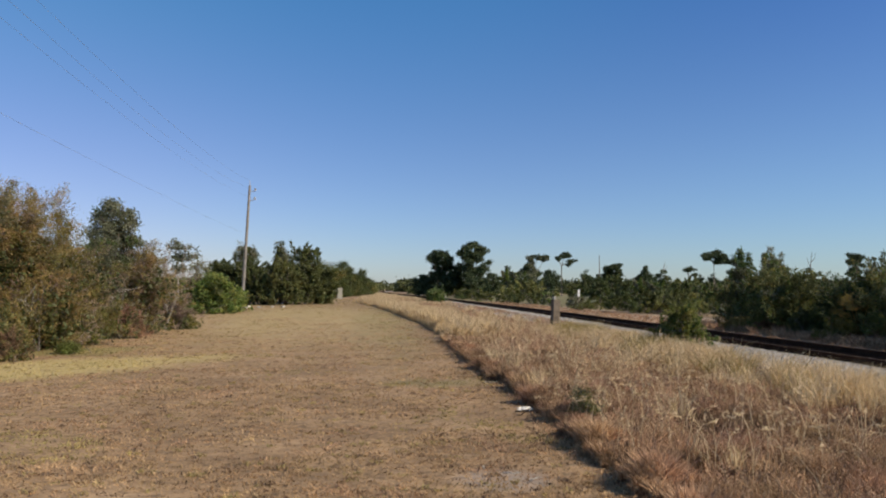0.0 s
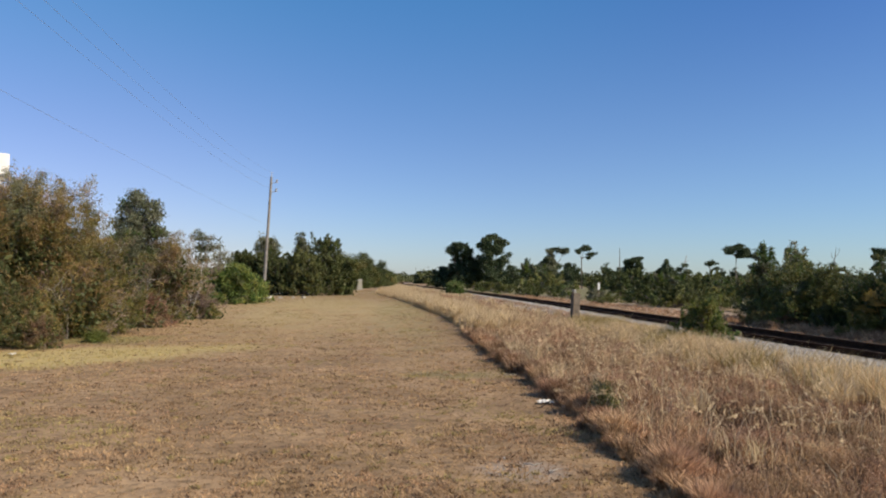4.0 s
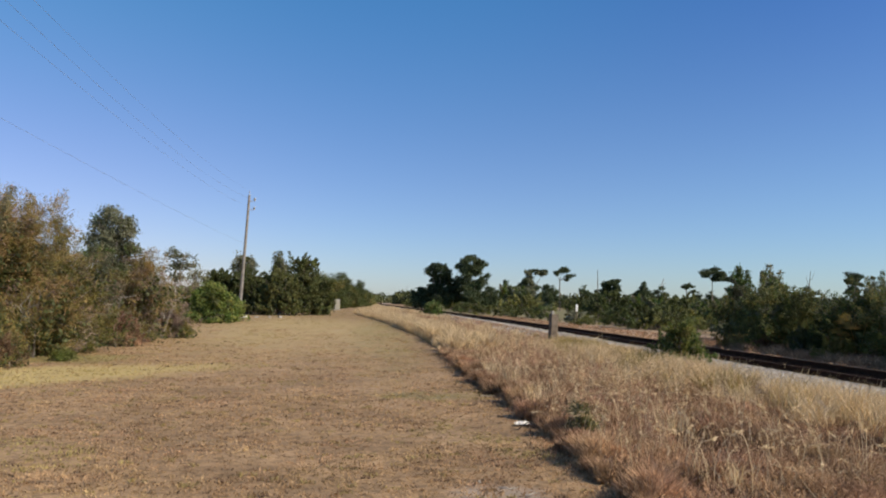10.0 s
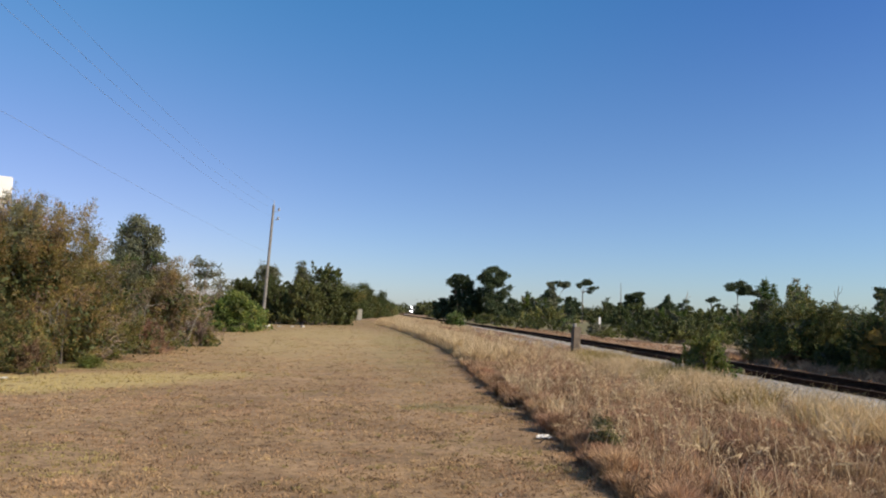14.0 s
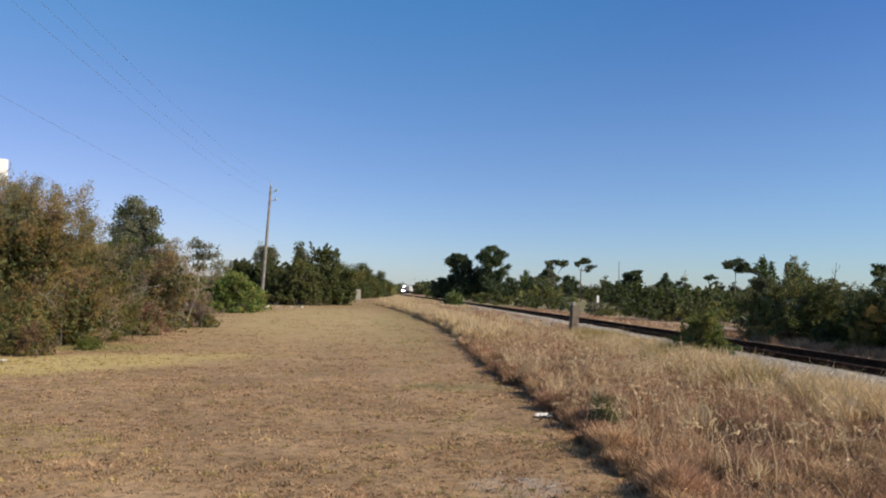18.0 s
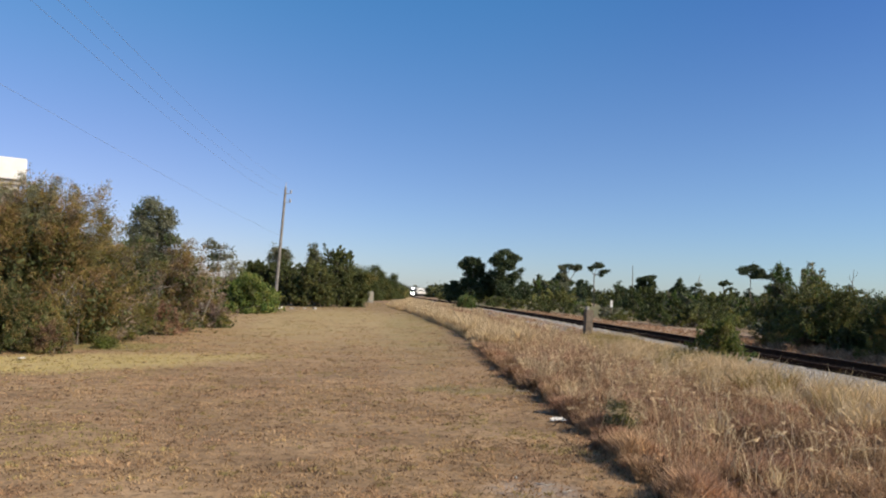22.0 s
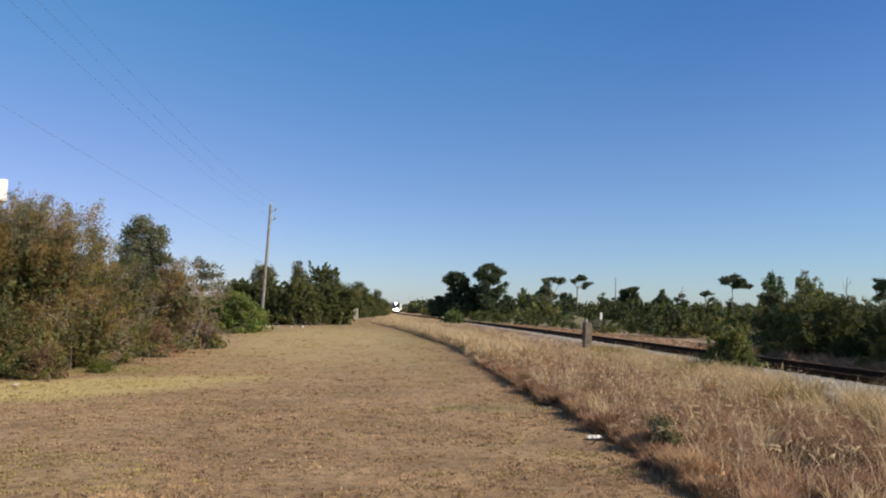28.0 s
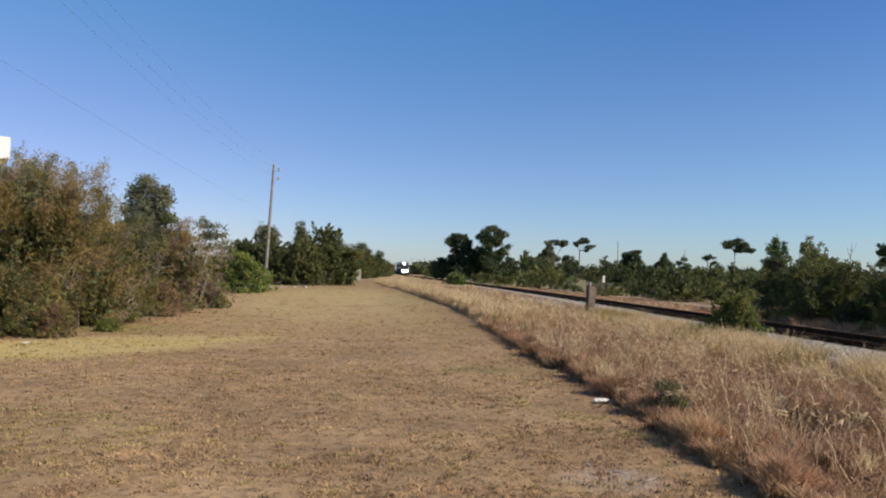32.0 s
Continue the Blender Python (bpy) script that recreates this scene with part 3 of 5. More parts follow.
tagged(new("mown_grass", mesh_quads("mown_grass", q[grn], LAWN_GREEN)), "short olive-green mown grass tufts in the dry field", "grass", kind="stuff")
tagged(new("mown_grass", mesh_quads("mown_grass", q[yel], YELLOW_BLADE)), "short pale yellow grass beside the shrubs", "grass", kind="stuff")


def behind():
    """Sparser short grass behind the eye."""
    r = rng(33)
    n = 130000
    x, y = r.uniform(-12, 2.3, n), 2.6 - 16 * r.uniform(0, 1, n) ** 1.7
    return blades(r, x, y, ground_z(x, y), r.uniform(0.03, 0.06, n), r.uniform(0.004, 0.008, n), 1.2)


tagged(new("mown_grass", mesh_quads("mown_grass", behind(), LAWN_BLADE)), "short brown mown dry grass", "grass", kind="stuff")


def bed_z(x, y):
    """The top of the ballast's near shoulder, or the ground beside it."""
    return np.maximum(ground_z(x, y), np.interp(track_x(y) - x, [1.4, 1.75, 1.95, 2.3, 2.7, 3.1], [0.235, 0.22, 0.19, 0.12, 0.05, 0.0]))


def tufts(seed, n, per, y0, y1, x0, x1, h, w, power=1.6, floor=ground_z):
    """Scattered small tufts; x0 and x1 are functions of y."""
    r = rng(seed)
    y = y0 + (y1 - y0) * r.uniform(0, 1, n) ** power
    x = x0(y) + (x1(y) - x0(y)) * r.uniform(0, 1, n)
    X = np.repeat(x, per) + r.normal(0, 0.03 + 0.5 * w, n * per) * np.repeat(r.uniform(0.6, 1.8, n), per)
    Y = np.repeat(y, per) + r.normal(0, 0.03 + 0.5 * w, n * per)
    H = np.repeat(h * r.uniform(0.5, 1.4, n), per) * r.uniform(0.5, 1.1, n * per)
    return blades(r, X, Y, floor(X, Y), H, w * r.uniform(0.6, 1.4, n * per), 0.9)


tagged(new("grass_tufts", mesh_quads("grass_tufts", tufts(41, 700, 22, 3, 40, lambda y: -1.5 - 0.5 * y, lambda y: edge_x(y) - 0.1, 0.055, 0.005), LAWN_GREEN)),
       "small darker tufts scattered over the mown field", "grass", kind="stuff")
# these dark clumps also paint the shaded pits between the grass tufts
tagged(new("grass_tufts", mesh_quads("grass_tufts", tufts(44, 3200, 12, 2.8, 45, lambda y: -2.2 - 0.55 * y, lambda y: edge_x(y) - 0.1, 0.036, 0.007, 2.0), TUFT_SHADE)),
       "small dark brown tufts and painted shaded pits in the mown field", "grass", kind="stuff")
tagged(new("grass_tufts", mesh_quads("grass_tufts", np.concatenate([tufts(45, 8000, 13, 23, 60, lambda y: track_x(y) - 3.9, lambda y: track_x(y) - 1.9, 0.12, 0.010, 1.2, bed_z), tufts(46, 7000, 9, 48, 140, lambda y: track_x(y) - 3.9, lambda y: track_x(y) - 1.8, 0.13, 0.03, 1.2, bed_z)]), BROWN_GRASS)),
       "low brown dry grass creeping over the ballast foot", "grass", kind="stuff")
tagged(new("grass_tufts", mesh_quads("grass_tufts", np.concatenate([tufts(42, 2600, 12, 6, 90, lambda y: track_x(y) + 2.6, lambda y: track_x(y) + 7.0, 0.16, 0.012, 1.2),
                                                                    tufts(43, 900, 22, 8, 36, lambda y: track_x(y) + 4.0, lambda y: track_x(y) + 5.6, 0.34, 0.009, 1.0)]), BROWN_GRASS)),
       "dry brown tufts on the bare dirt beyond the track", "grass", kind="stuff")


def ragged_edge(y):
    """How far the tall grass stands out from its line, at three scales."""
    one = y * 0 + 1
    return (0.12 + y / 90) * noise2(one, 40 * np.log1p(np.maximum(y, 0) / 40), 0.8, 5.0) + np.interp(y, [7, 14], [0.15, 0.3]) * noise2(one, y, 2.2, 5.0) + 0.14 * noise2(one, y, 6.0, 5.0)


def verge(seed, n, y0, y1, power=1.0):
    """Points over the strip of tall grass between the mown field and the ballast."""
    r = rng(seed)
    y = y0 + (y1 - y0) * r.uniform(0, 1, n) ** power
    a, b = edge_x(y), track_x(y) - np.interp(y, [14, 28], [3.1, 2.2])
    x = a + (b - a) * r.uniform(0, 1, n)
    x = x + ragged_edge(y)
    return r, x, y


def tall(seed, n, y0, y1, h, w, power):
    r, x, y = verge(seed, n, y0, y1, power)
    c = 0.7 * noise2(x, y, 1.1, 1.0) + 0.75 * noise2(x, y, 3.6, 2.0) + 0.45 * noise2(x, y, 9.0, 2.0)
    k = c > np.where(y < 9, -0.22, -0.34)
    x, y, c = x[k], y[k], c[k]
    hh = h * np.clip(0.75 + 0.8 * c, 0.25, 1.3) * r.uniform(0.5, 1.15, len(x)) * np.where(y < 18, np.clip(0.6 + (x - edge_x(y)) * 0.4, 0.45, 1.0), np.clip(0.62 + (x - edge_x(y)) * 0.4, 0.45, 1.0))
    hh = hh * np.where(y > 20, np.interp(track_x(y) - x, [2.2, 3.2, 5.4], [0.14, 0.3, 1.0]), 1.0)
    return x, y, hh, w * r.uniform(0.6, 1.4, len(x))


def edge_band(seed, n, y0, y1, h, w, out=0.0):
    """The thick ragged front of the tall grass along the mown edge."""
    r = rng(seed)
    y = y0 + (y1 - y0) * r.uniform(0, 1, n) ** 1.3
    x = edge_x(y) + ragged_edge(y) + np.abs(r.normal(0, 0.22, n)) - 0.05 - np.abs(r.normal(0, 1, n)) * out
    c = noise2(x, y, 2.2, 8.0)
    return x, y, h * np.clip(0.68 + 1.1 * c, 0.22, 1.5) * r.uniform(0.6, 1.1, n), w * r.uniform(0.6, 1.4, n)


r = rng(12)
x, y, hh, ww = [np.concatenate(a) for a in zip(tall(3, 360000, 2.0, 22, 0.28, 0.005, 1.2), tall(4, 150000, 20, 70, 0.40, 0.008, 1.15), tall(5, 60000, 65, 230, 0.5, 0.034, 1.2), tall(17, 52000, -14, 2.5, 0.34, 0.009, 1.0), edge_band(18, 20000, 2.0, 24, 0.09, 0.0055, 0.14), edge_band(14, 95000, 2.0, 22, 0.31, 0.006), edge_band(15, 30000, 20, 95, 0.4, 0.015))]
bare_stones = (x > track_x(y) - 3.8) & (y > 10.8) & (y < 13.6)
hh = np.where(bare_stones, hh * 0.25, hh)
q = blades(r, x, y, ground_z(x, y), hh, ww, np.where(y < 24, 0.6, 0.5))
pale = (y + 10 * noise2(x, y, 0.3, 6.0) + r.uniform(-5, 5, len(y)) > 24) & (x < edge_x(y) + 2.3 + 1.2 * noise2(x, y, 0.4, 2.0) + r.normal(0, 0.5, len(x)) + np.maximum(0, y - 60) * 0.06)
tagged(new("tall_grass", mesh_quads("tall_grass", q[~pale], BROWN_GRASS)), "dense knee-high brown dry grass along the track", "grass", kind="stuff")
tagged(new("tall_grass", mesh_quads("tall_grass", q[pale], STRAW)), "pale straw-coloured dry grass farther along the track", "grass", kind="stuff")


def gap_shade(seed, n, y0, y1):
    """Dark blades low among the stems, painting the shade of the gaps."""
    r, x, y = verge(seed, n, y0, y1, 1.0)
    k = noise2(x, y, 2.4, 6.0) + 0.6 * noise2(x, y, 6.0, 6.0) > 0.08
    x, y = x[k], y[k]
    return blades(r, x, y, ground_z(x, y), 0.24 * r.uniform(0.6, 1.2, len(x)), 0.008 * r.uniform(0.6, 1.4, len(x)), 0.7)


tagged(new("grass_understory", mesh_quads("grass_understory", gap_shade(53, 90000, 2.2, 18), TUFT_SHADE)), "dark blades low among the stems standing in for shaded gaps", "grass", kind="stuff")


def fuzz(seed, n, y0, y1, size, power):
    """Dry seed and leaf bits held among the stems."""
    r, x, y = verge(seed, n, y0, y1, power)
    c = 0.7 * noise2(x, y, 1.1, 1.0) + 0.75 * noise2(x, y, 3.6, 2.0) + 0.45 * noise2(x, y, 9.0, 2.0)
    k = c > -0.3
    x, y, c = x[k], y[k], c[k]
    z = ground_z(x, y) + 0.34 * np.clip(0.75 + 0.8 * c, 0.25, 1.7) * r.uniform(0.25, 1.0, len(x)) * np.clip(0.6 + (x - edge_x(y)) * 0.4, 0.45, 1.0)
    return leaf_quads(r, np.stack([x, y, z], 1), 0.004, 1, size, up=0.9, slim=0.22)


tagged(new("seed_fuzz", mesh_quads("seed_fuzz", np.concatenate([fuzz(51, 190000, 2.2, 16, 0.017, 1.1), fuzz(52, 45000, 15, 34, 0.035, 1.0)]), BROWN_GRASS)), "dry mauve-brown seed heads among the grass stems", "grass", kind="stuff")


def tussocks(seed, n, y0, y1, h, w, per, side):
    """Straw clumps; side gathers them towards the ballast (1), the mown edge (0) or anywhere (-1)."""
    r, x, y = verge(seed, n, y0, y1, 1.1)
    a, b = edge_x(y), track_x(y) - 3.0
    if side == 1:
        x = b - np.abs(r.normal(0, 0.17, n)) * (b - a)
    elif side == 2:
        x = track_x(y) - 3.9 + r.normal(0, 0.4, n)
    elif side == 0:
        x = a + np.abs(r.normal(0, 0.2, n)) * (b - a)
    k = (noise2(x, y, 0.5, 7.0) > -0.15) | (side == 2)
    x, y = x[k], y[k]
    X, Y = np.repeat(x, per) + r.normal(0, 0.09, len(x) * per), np.repeat(y, per) + r.normal(0, 0.09, len(x) * per)
    H = np.repeat(h * r.uniform(0.65, 1.25, len(x)), per) * r.uniform(0.6, 1.15, len(X))
    return X, Y, H, w * r.uniform(0.6, 1.5, len(X))


r = rng(13)


def clear(x, y):
    """True but where the stones lie bare beside the track."""
    return ~((x > track_x(y) - 3.8 + 0.4 * noise2(x, y, 1.5, 3.0)) & (y > 10.8) & (y < 13.6))


x, y, hh, ww = [np.concatenate(a) for a in zip(tussocks(6, 230, 3, 26, 0.55, 0.006, 110, 1), tussocks(16, 60, 4, 11, 0.62, 0.006, 70, 1), tussocks(20, 160, 13.4, 27, 0.56, 0.006, 100, 2), tussocks(21, 26, 5, 10.8, 0.64, 0.0055, 110, 2), tussocks(7, 200, 3, 24, 0.5, 0.003, 9, -1), tussocks(19, 34, 4, 20, 0.5, 0.005, 50, -1), tussocks(8, 200, 20, 80, 0.45, 0.008, 40, -1),
                                             tussocks(9, 850, 23, 95, 0.7, 0.0115, 60, 0), tussocks(10, 1200, 70, 240, 0.5, 0.032, 24, -1))]
keep = clear(x, y)
x, y, hh, ww = [np.concatenate([a[keep], b]) for a, b in zip((x, y, hh, ww), (4.0 + r.normal(0, 0.07, 60), 7.8 + r.normal(0, 0.07, 60), r.uniform(0.35, 0.62, 60), r.uniform(0.004, 0.008, 60)))]
q = blades(r, x, y, ground_z(x, y), hh, ww, 0.55)
mixed = noise2(x, y, 0.45, 4.0) + r.uniform(-0.2, 0.2, len(x)) > 0.12
mixed &= (x > track_x(y) - 5) & (y < 40)
tagged(new("straw_grass", mesh_quads("straw_grass", q[~mixed], STRAW)), "tall straw-coloured seeding grass clumps", "grass", kind="stuff")
tagged(new("straw_grass", mesh_quads("straw_grass", q[mixed], STRAW_GREEN)), "tall yellow-green grass clumps beside the ballast", "grass", kind="stuff")


def stalks(seed, n, y0, y1):
    """Long straw stalks that arch over, with a feathery head at the tip."""
    r, x, y = verge(seed, n, y0, y1, 1.3)
    k = (noise2(x, y, 0.6, 2.0) > -0.1) & (x < track_x(y) - 4.2)
    x, y = x[k], y[k]
    n = len(x)
    h = r.uniform(0.45, 0.85, n)
    a = r.uniform(0, 6.283, n)
    d = np.stack([np.cos(a), np.sin(a), np.zeros(n)], 1)
    side = np.stack([-np.sin(a), np.cos(a), np.zeros(n)], 1) * 0.0035
    base = np.stack([x, y, ground_z(x, y)], 1)
    up = np.array([0, 0, 1.0])
    bend = r.uniform(0.1, 0.9, n)
    ps = [base + up * (h * f * (1 - 0.45 * bend * f ** 3))[:, None] + d * (h * bend * f ** 2.2 * 0.8)[:, None] for f in (0, 0.35, 0.65, 0.85, 1.0)]
    out = [np.stack([p0 - side, p0 + side, p1 + side * 0.8, p1 - side * 0.8], 1) for p0, p1 in zip(ps, ps[1:])]
    way = ps[4] - ps[3]
    for j in range(9):
        c = ps[4] + way * r.uniform(-0.5, 1.3, n)[:, None] + r.normal(0, 0.007, (n, 3))
        u = way * 0.28 + r.normal(0, 0.012, (n, 3))
        w = np.cross(u, r.normal(0, 1, (n, 3)))
        w = w / (np.linalg.norm(w, axis=1, keepdims=True) + 1e-6) * 0.006
        out.append(np.stack([c - u, c + w, c + u, c - w], 1))
    return np.concatenate(out)


tagged(new("grass_stalks", mesh_quads("grass_stalks", np.concatenate([stalks(31, 1100, 4.6, 16), stalks(32, 1200, 12, 34)]), STRAW)),
       "arching pale straw stalks with feathery seed heads", "grass", kind="stuff")


# ---- railway ----
def ballast():
    yy = np.concatenate([np.arange(-40, 60, 0.35), np.arange(60, 520, 4), np.arange(520, 960, 20)])
    oo = np.array([-3.5, -3.1, -2.7, -2.3, -1.95, -1.75, -1.4, -1.1, -0.7, -0.35, 0, 0.35, 0.7, 1.1, 1.4, 1.75, 1.95, 2.3, 2.7, 3.1, 3.5])
    zz = np.array([-0.06, 0.0, 0.05, 0.12, 0.19, 0.22, 0.235, 0.23, 0.18, 0.18, 0.18, 0.18, 0.18, 0.23, 0.235, 0.22, 0.19, 0.12, 0.05, 0.0, -0.06])
    X = oo[None, :] + track_x(yy)[:, None]
    Y = np.repeat(yy[:, None], len(oo), 1)
    Z = np.repeat(zz[None, :], len(yy), 0) + np.array([0.03 * noise.noise(Vector((a * 6, b * 6, 1))) for a, b in zip(X.ravel(), Y.ravel())]).reshape(X.shape)
    me = grid_mesh("ballast", np.stack([X, Y, Z], -1), STONE, False)
    me.materials.append(FOULED)
    me.polygons.foreach_set("material_index", np.tile([1 if 7 < k < 12 else 0 for k in range(len(oo) - 1)], len(yy) - 1))
    return me


tagged(new("ballast", ballast()), "grey crushed stone ballast bed under the track", "ballast", kind="structure")


def stones(seed, n, y0, y1, size):
    """Angular stones over the near shoulder: tetra-like chips as pairs of bent quads."""
    r = rng(seed)
    y = r.uniform(y0, y1, n)
    o = -r.uniform(0.9, 3.3, n)
    z = np.interp(-o, [0.9, 1.4, 1.75, 3.5], [0.225, 0.235, 0.22, -0.05])
    p = np.stack([o + track_x(y), y, z + 0.01], 1)
    out = []
    for k in range(2):
        d = r.normal(0, 1, (n, 4, 3)) * size * 0.6
        d[:, 0] += np.array([-1, -1, 0]) * size
        d[:, 1] += np.array([1, -1, 0.3]) * size
        d[:, 2] += np.array([1, 1, 0.6 + 0.6 * k]) * size
        d[:, 3] += np.array([-1, 1, 0.9]) * size
        out.append(p[:, None, :] + d)
    return np.concatenate(out)


tagged(new("ballast_stones", mesh_quads("ballast_stones", np.concatenate([stones(1, 26000, 2, 32, 0.022), stones(2, 16000, 30, 90, 0.04)]), STONES)),
       "loose grey crushed stones on the ballast shoulder", "stones", kind="stuff")


def heading(y):
    return math.degrees(math.atan2(-(track_x(y + 1.0) - track_x(y - 1.0)), 2.0))


track = new("railway_track")
tagged(track, "single railway track with rusty rails on dark ties", "railway track", kind="structure")
PROFILE = [(-0.07, 0), (0.07, 0), (0.07, 0.018), (0.012, 0.035), (0.012, 0.13), (0.036, 0.14), (0.036, 0.178), (-0.036, 0.178), (-0.036, 0.14), (-0.012, 0.13), (-0.012, 0.035), (-0.07, 0.018)]
for side in (-0.7525, 0.7525):
    yy = np.concatenate([np.arange(-40, 120, 4.0), np.arange(120, 900, 12.0)])
    bm = bmesh.new()
    rings = []
    for yv in yy:
        rings.append([bm.verts.new((track_x(yv) + side + a, yv, RAIL_Z - 0.178 + b)) for a, b in PROFILE])
    for a, b in zip(rings, rings[1:]):
        for k in range(12):
            f = bm.faces.new((a[k], a[(k + 1) % 12], b[(k + 1) % 12], b[k]))
            f.material_index = 1 if k == 6 else 0
    bmesh.ops.recalc_face_normals(bm, faces=bm.faces)
    part("rail", mesh_of("rail", bm, [RAIL, RAILTOP]), None, track)

TIES_AT = []
yv = -6.0
while yv < 150:
    TIES_AT.append(yv)
    yv += 0.54
bm = bmesh.new()
yv = 150.0
while yv < 620:
    o = track_x(yv)
    box(bm, o - 1.3, o + 1.3, yv - 0.12, yv + 0.12, 0.05, RAIL_Z - 0.178)
    yv += 1.08
far_ties = part("far_ties", bm, TIE, track)
far_ties["kind"] = "stuff"


# ---- left of the field: shrubs and trees ----
def bush(name, x, y, w, d, h, n, mat, clumps, per, size, spread, seed, label, **kw):
    low = kw.pop("low", 0.05)
    return plant(name, (x, y, float(ground_z(x, y))), blobs_for(rng(seed + 500), w, d, h, n, low), mat, clumps, per, size, spread, seed, label, **kw)


def lobes_of(seed, rows):
    """Masses from rows of (across, height, half width, half height)."""
    r = rng(seed)
    return [(x, r.uniform(-0.5, 0.5) * w, z, w, w, h) for x, z, w, h in rows]


DRY = (LEAF_MAUVE, LEAF_BROWN, LEAF_OLIVE, LEAF_BROWN, LEAF_OLIVE, LEAF_GREY)
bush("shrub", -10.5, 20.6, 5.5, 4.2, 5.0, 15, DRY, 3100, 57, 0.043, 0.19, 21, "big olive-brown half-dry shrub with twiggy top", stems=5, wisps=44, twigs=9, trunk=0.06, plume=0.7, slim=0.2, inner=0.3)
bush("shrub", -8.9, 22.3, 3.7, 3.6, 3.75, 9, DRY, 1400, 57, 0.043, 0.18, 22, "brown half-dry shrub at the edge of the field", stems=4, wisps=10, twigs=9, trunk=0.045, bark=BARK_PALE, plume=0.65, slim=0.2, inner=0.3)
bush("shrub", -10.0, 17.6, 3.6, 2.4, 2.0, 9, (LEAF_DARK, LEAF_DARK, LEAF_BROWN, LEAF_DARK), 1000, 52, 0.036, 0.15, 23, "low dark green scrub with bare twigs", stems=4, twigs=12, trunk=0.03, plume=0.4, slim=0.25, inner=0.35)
# the pale leaf patches put lit foliage into this crown's colour
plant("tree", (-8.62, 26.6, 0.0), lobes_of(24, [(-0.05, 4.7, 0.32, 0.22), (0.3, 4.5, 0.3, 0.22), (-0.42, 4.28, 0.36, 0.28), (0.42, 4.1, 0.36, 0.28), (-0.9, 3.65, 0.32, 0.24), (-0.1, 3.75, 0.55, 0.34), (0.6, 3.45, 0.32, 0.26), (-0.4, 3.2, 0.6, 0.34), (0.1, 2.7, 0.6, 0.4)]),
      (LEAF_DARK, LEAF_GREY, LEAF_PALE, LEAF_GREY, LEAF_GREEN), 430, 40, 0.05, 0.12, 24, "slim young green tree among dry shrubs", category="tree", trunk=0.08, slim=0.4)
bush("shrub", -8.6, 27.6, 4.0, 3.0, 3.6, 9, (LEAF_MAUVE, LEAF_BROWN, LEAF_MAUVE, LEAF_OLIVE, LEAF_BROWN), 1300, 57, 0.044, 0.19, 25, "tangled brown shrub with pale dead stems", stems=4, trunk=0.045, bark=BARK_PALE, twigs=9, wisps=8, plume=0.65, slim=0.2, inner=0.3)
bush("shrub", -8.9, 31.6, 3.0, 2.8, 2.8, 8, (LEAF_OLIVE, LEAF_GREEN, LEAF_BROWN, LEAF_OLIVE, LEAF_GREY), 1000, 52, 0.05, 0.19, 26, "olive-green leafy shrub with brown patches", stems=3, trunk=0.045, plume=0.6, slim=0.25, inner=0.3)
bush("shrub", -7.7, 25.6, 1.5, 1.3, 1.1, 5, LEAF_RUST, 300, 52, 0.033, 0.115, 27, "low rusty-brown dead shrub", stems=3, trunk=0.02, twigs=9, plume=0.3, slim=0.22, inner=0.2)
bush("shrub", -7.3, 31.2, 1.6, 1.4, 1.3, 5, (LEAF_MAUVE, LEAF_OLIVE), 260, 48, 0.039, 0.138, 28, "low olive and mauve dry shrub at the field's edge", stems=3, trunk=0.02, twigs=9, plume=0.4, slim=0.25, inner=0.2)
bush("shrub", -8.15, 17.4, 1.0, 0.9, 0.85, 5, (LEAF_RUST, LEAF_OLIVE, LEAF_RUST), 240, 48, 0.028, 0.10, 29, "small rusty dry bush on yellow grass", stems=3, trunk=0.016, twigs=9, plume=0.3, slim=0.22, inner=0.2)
bush("weed", -7.6, 19.3, 0.8, 0.6, 0.32, 5, (LEAF_LIME, LEAF_YELLOW), 75, 44, 0.026, 0.081, 30, "small green weed clump in pale grass", category="weed", stems=3, trunk=0.01, twigs=4)
plant("tree", (-9.4, 41.0, 0.0), lobes_of(31, [(-0.3, 4.1, 0.5, 0.3), (0.45, 3.95, 0.5, 0.26), (0.0, 3.45, 0.6, 0.26), (0.8, 3.5, 0.35, 0.2), (-0.7, 3.3, 0.3, 0.2), (0.1, 2.8, 0.6, 0.25)]),
      LEAF_GREY, 90, 16, 0.075, 0.11, 31, "thin grey-leaved tree with open crown", category="tree", trunk=0.05, bark=BARK_PALE, lobes=4)
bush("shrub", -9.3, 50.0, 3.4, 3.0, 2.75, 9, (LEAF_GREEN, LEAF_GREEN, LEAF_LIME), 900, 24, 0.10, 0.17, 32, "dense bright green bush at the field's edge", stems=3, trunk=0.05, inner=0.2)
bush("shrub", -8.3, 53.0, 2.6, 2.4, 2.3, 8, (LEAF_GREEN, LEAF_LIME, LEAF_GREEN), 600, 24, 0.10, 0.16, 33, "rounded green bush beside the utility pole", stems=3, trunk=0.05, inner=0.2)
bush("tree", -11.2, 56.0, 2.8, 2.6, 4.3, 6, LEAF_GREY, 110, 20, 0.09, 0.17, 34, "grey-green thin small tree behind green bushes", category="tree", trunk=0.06)
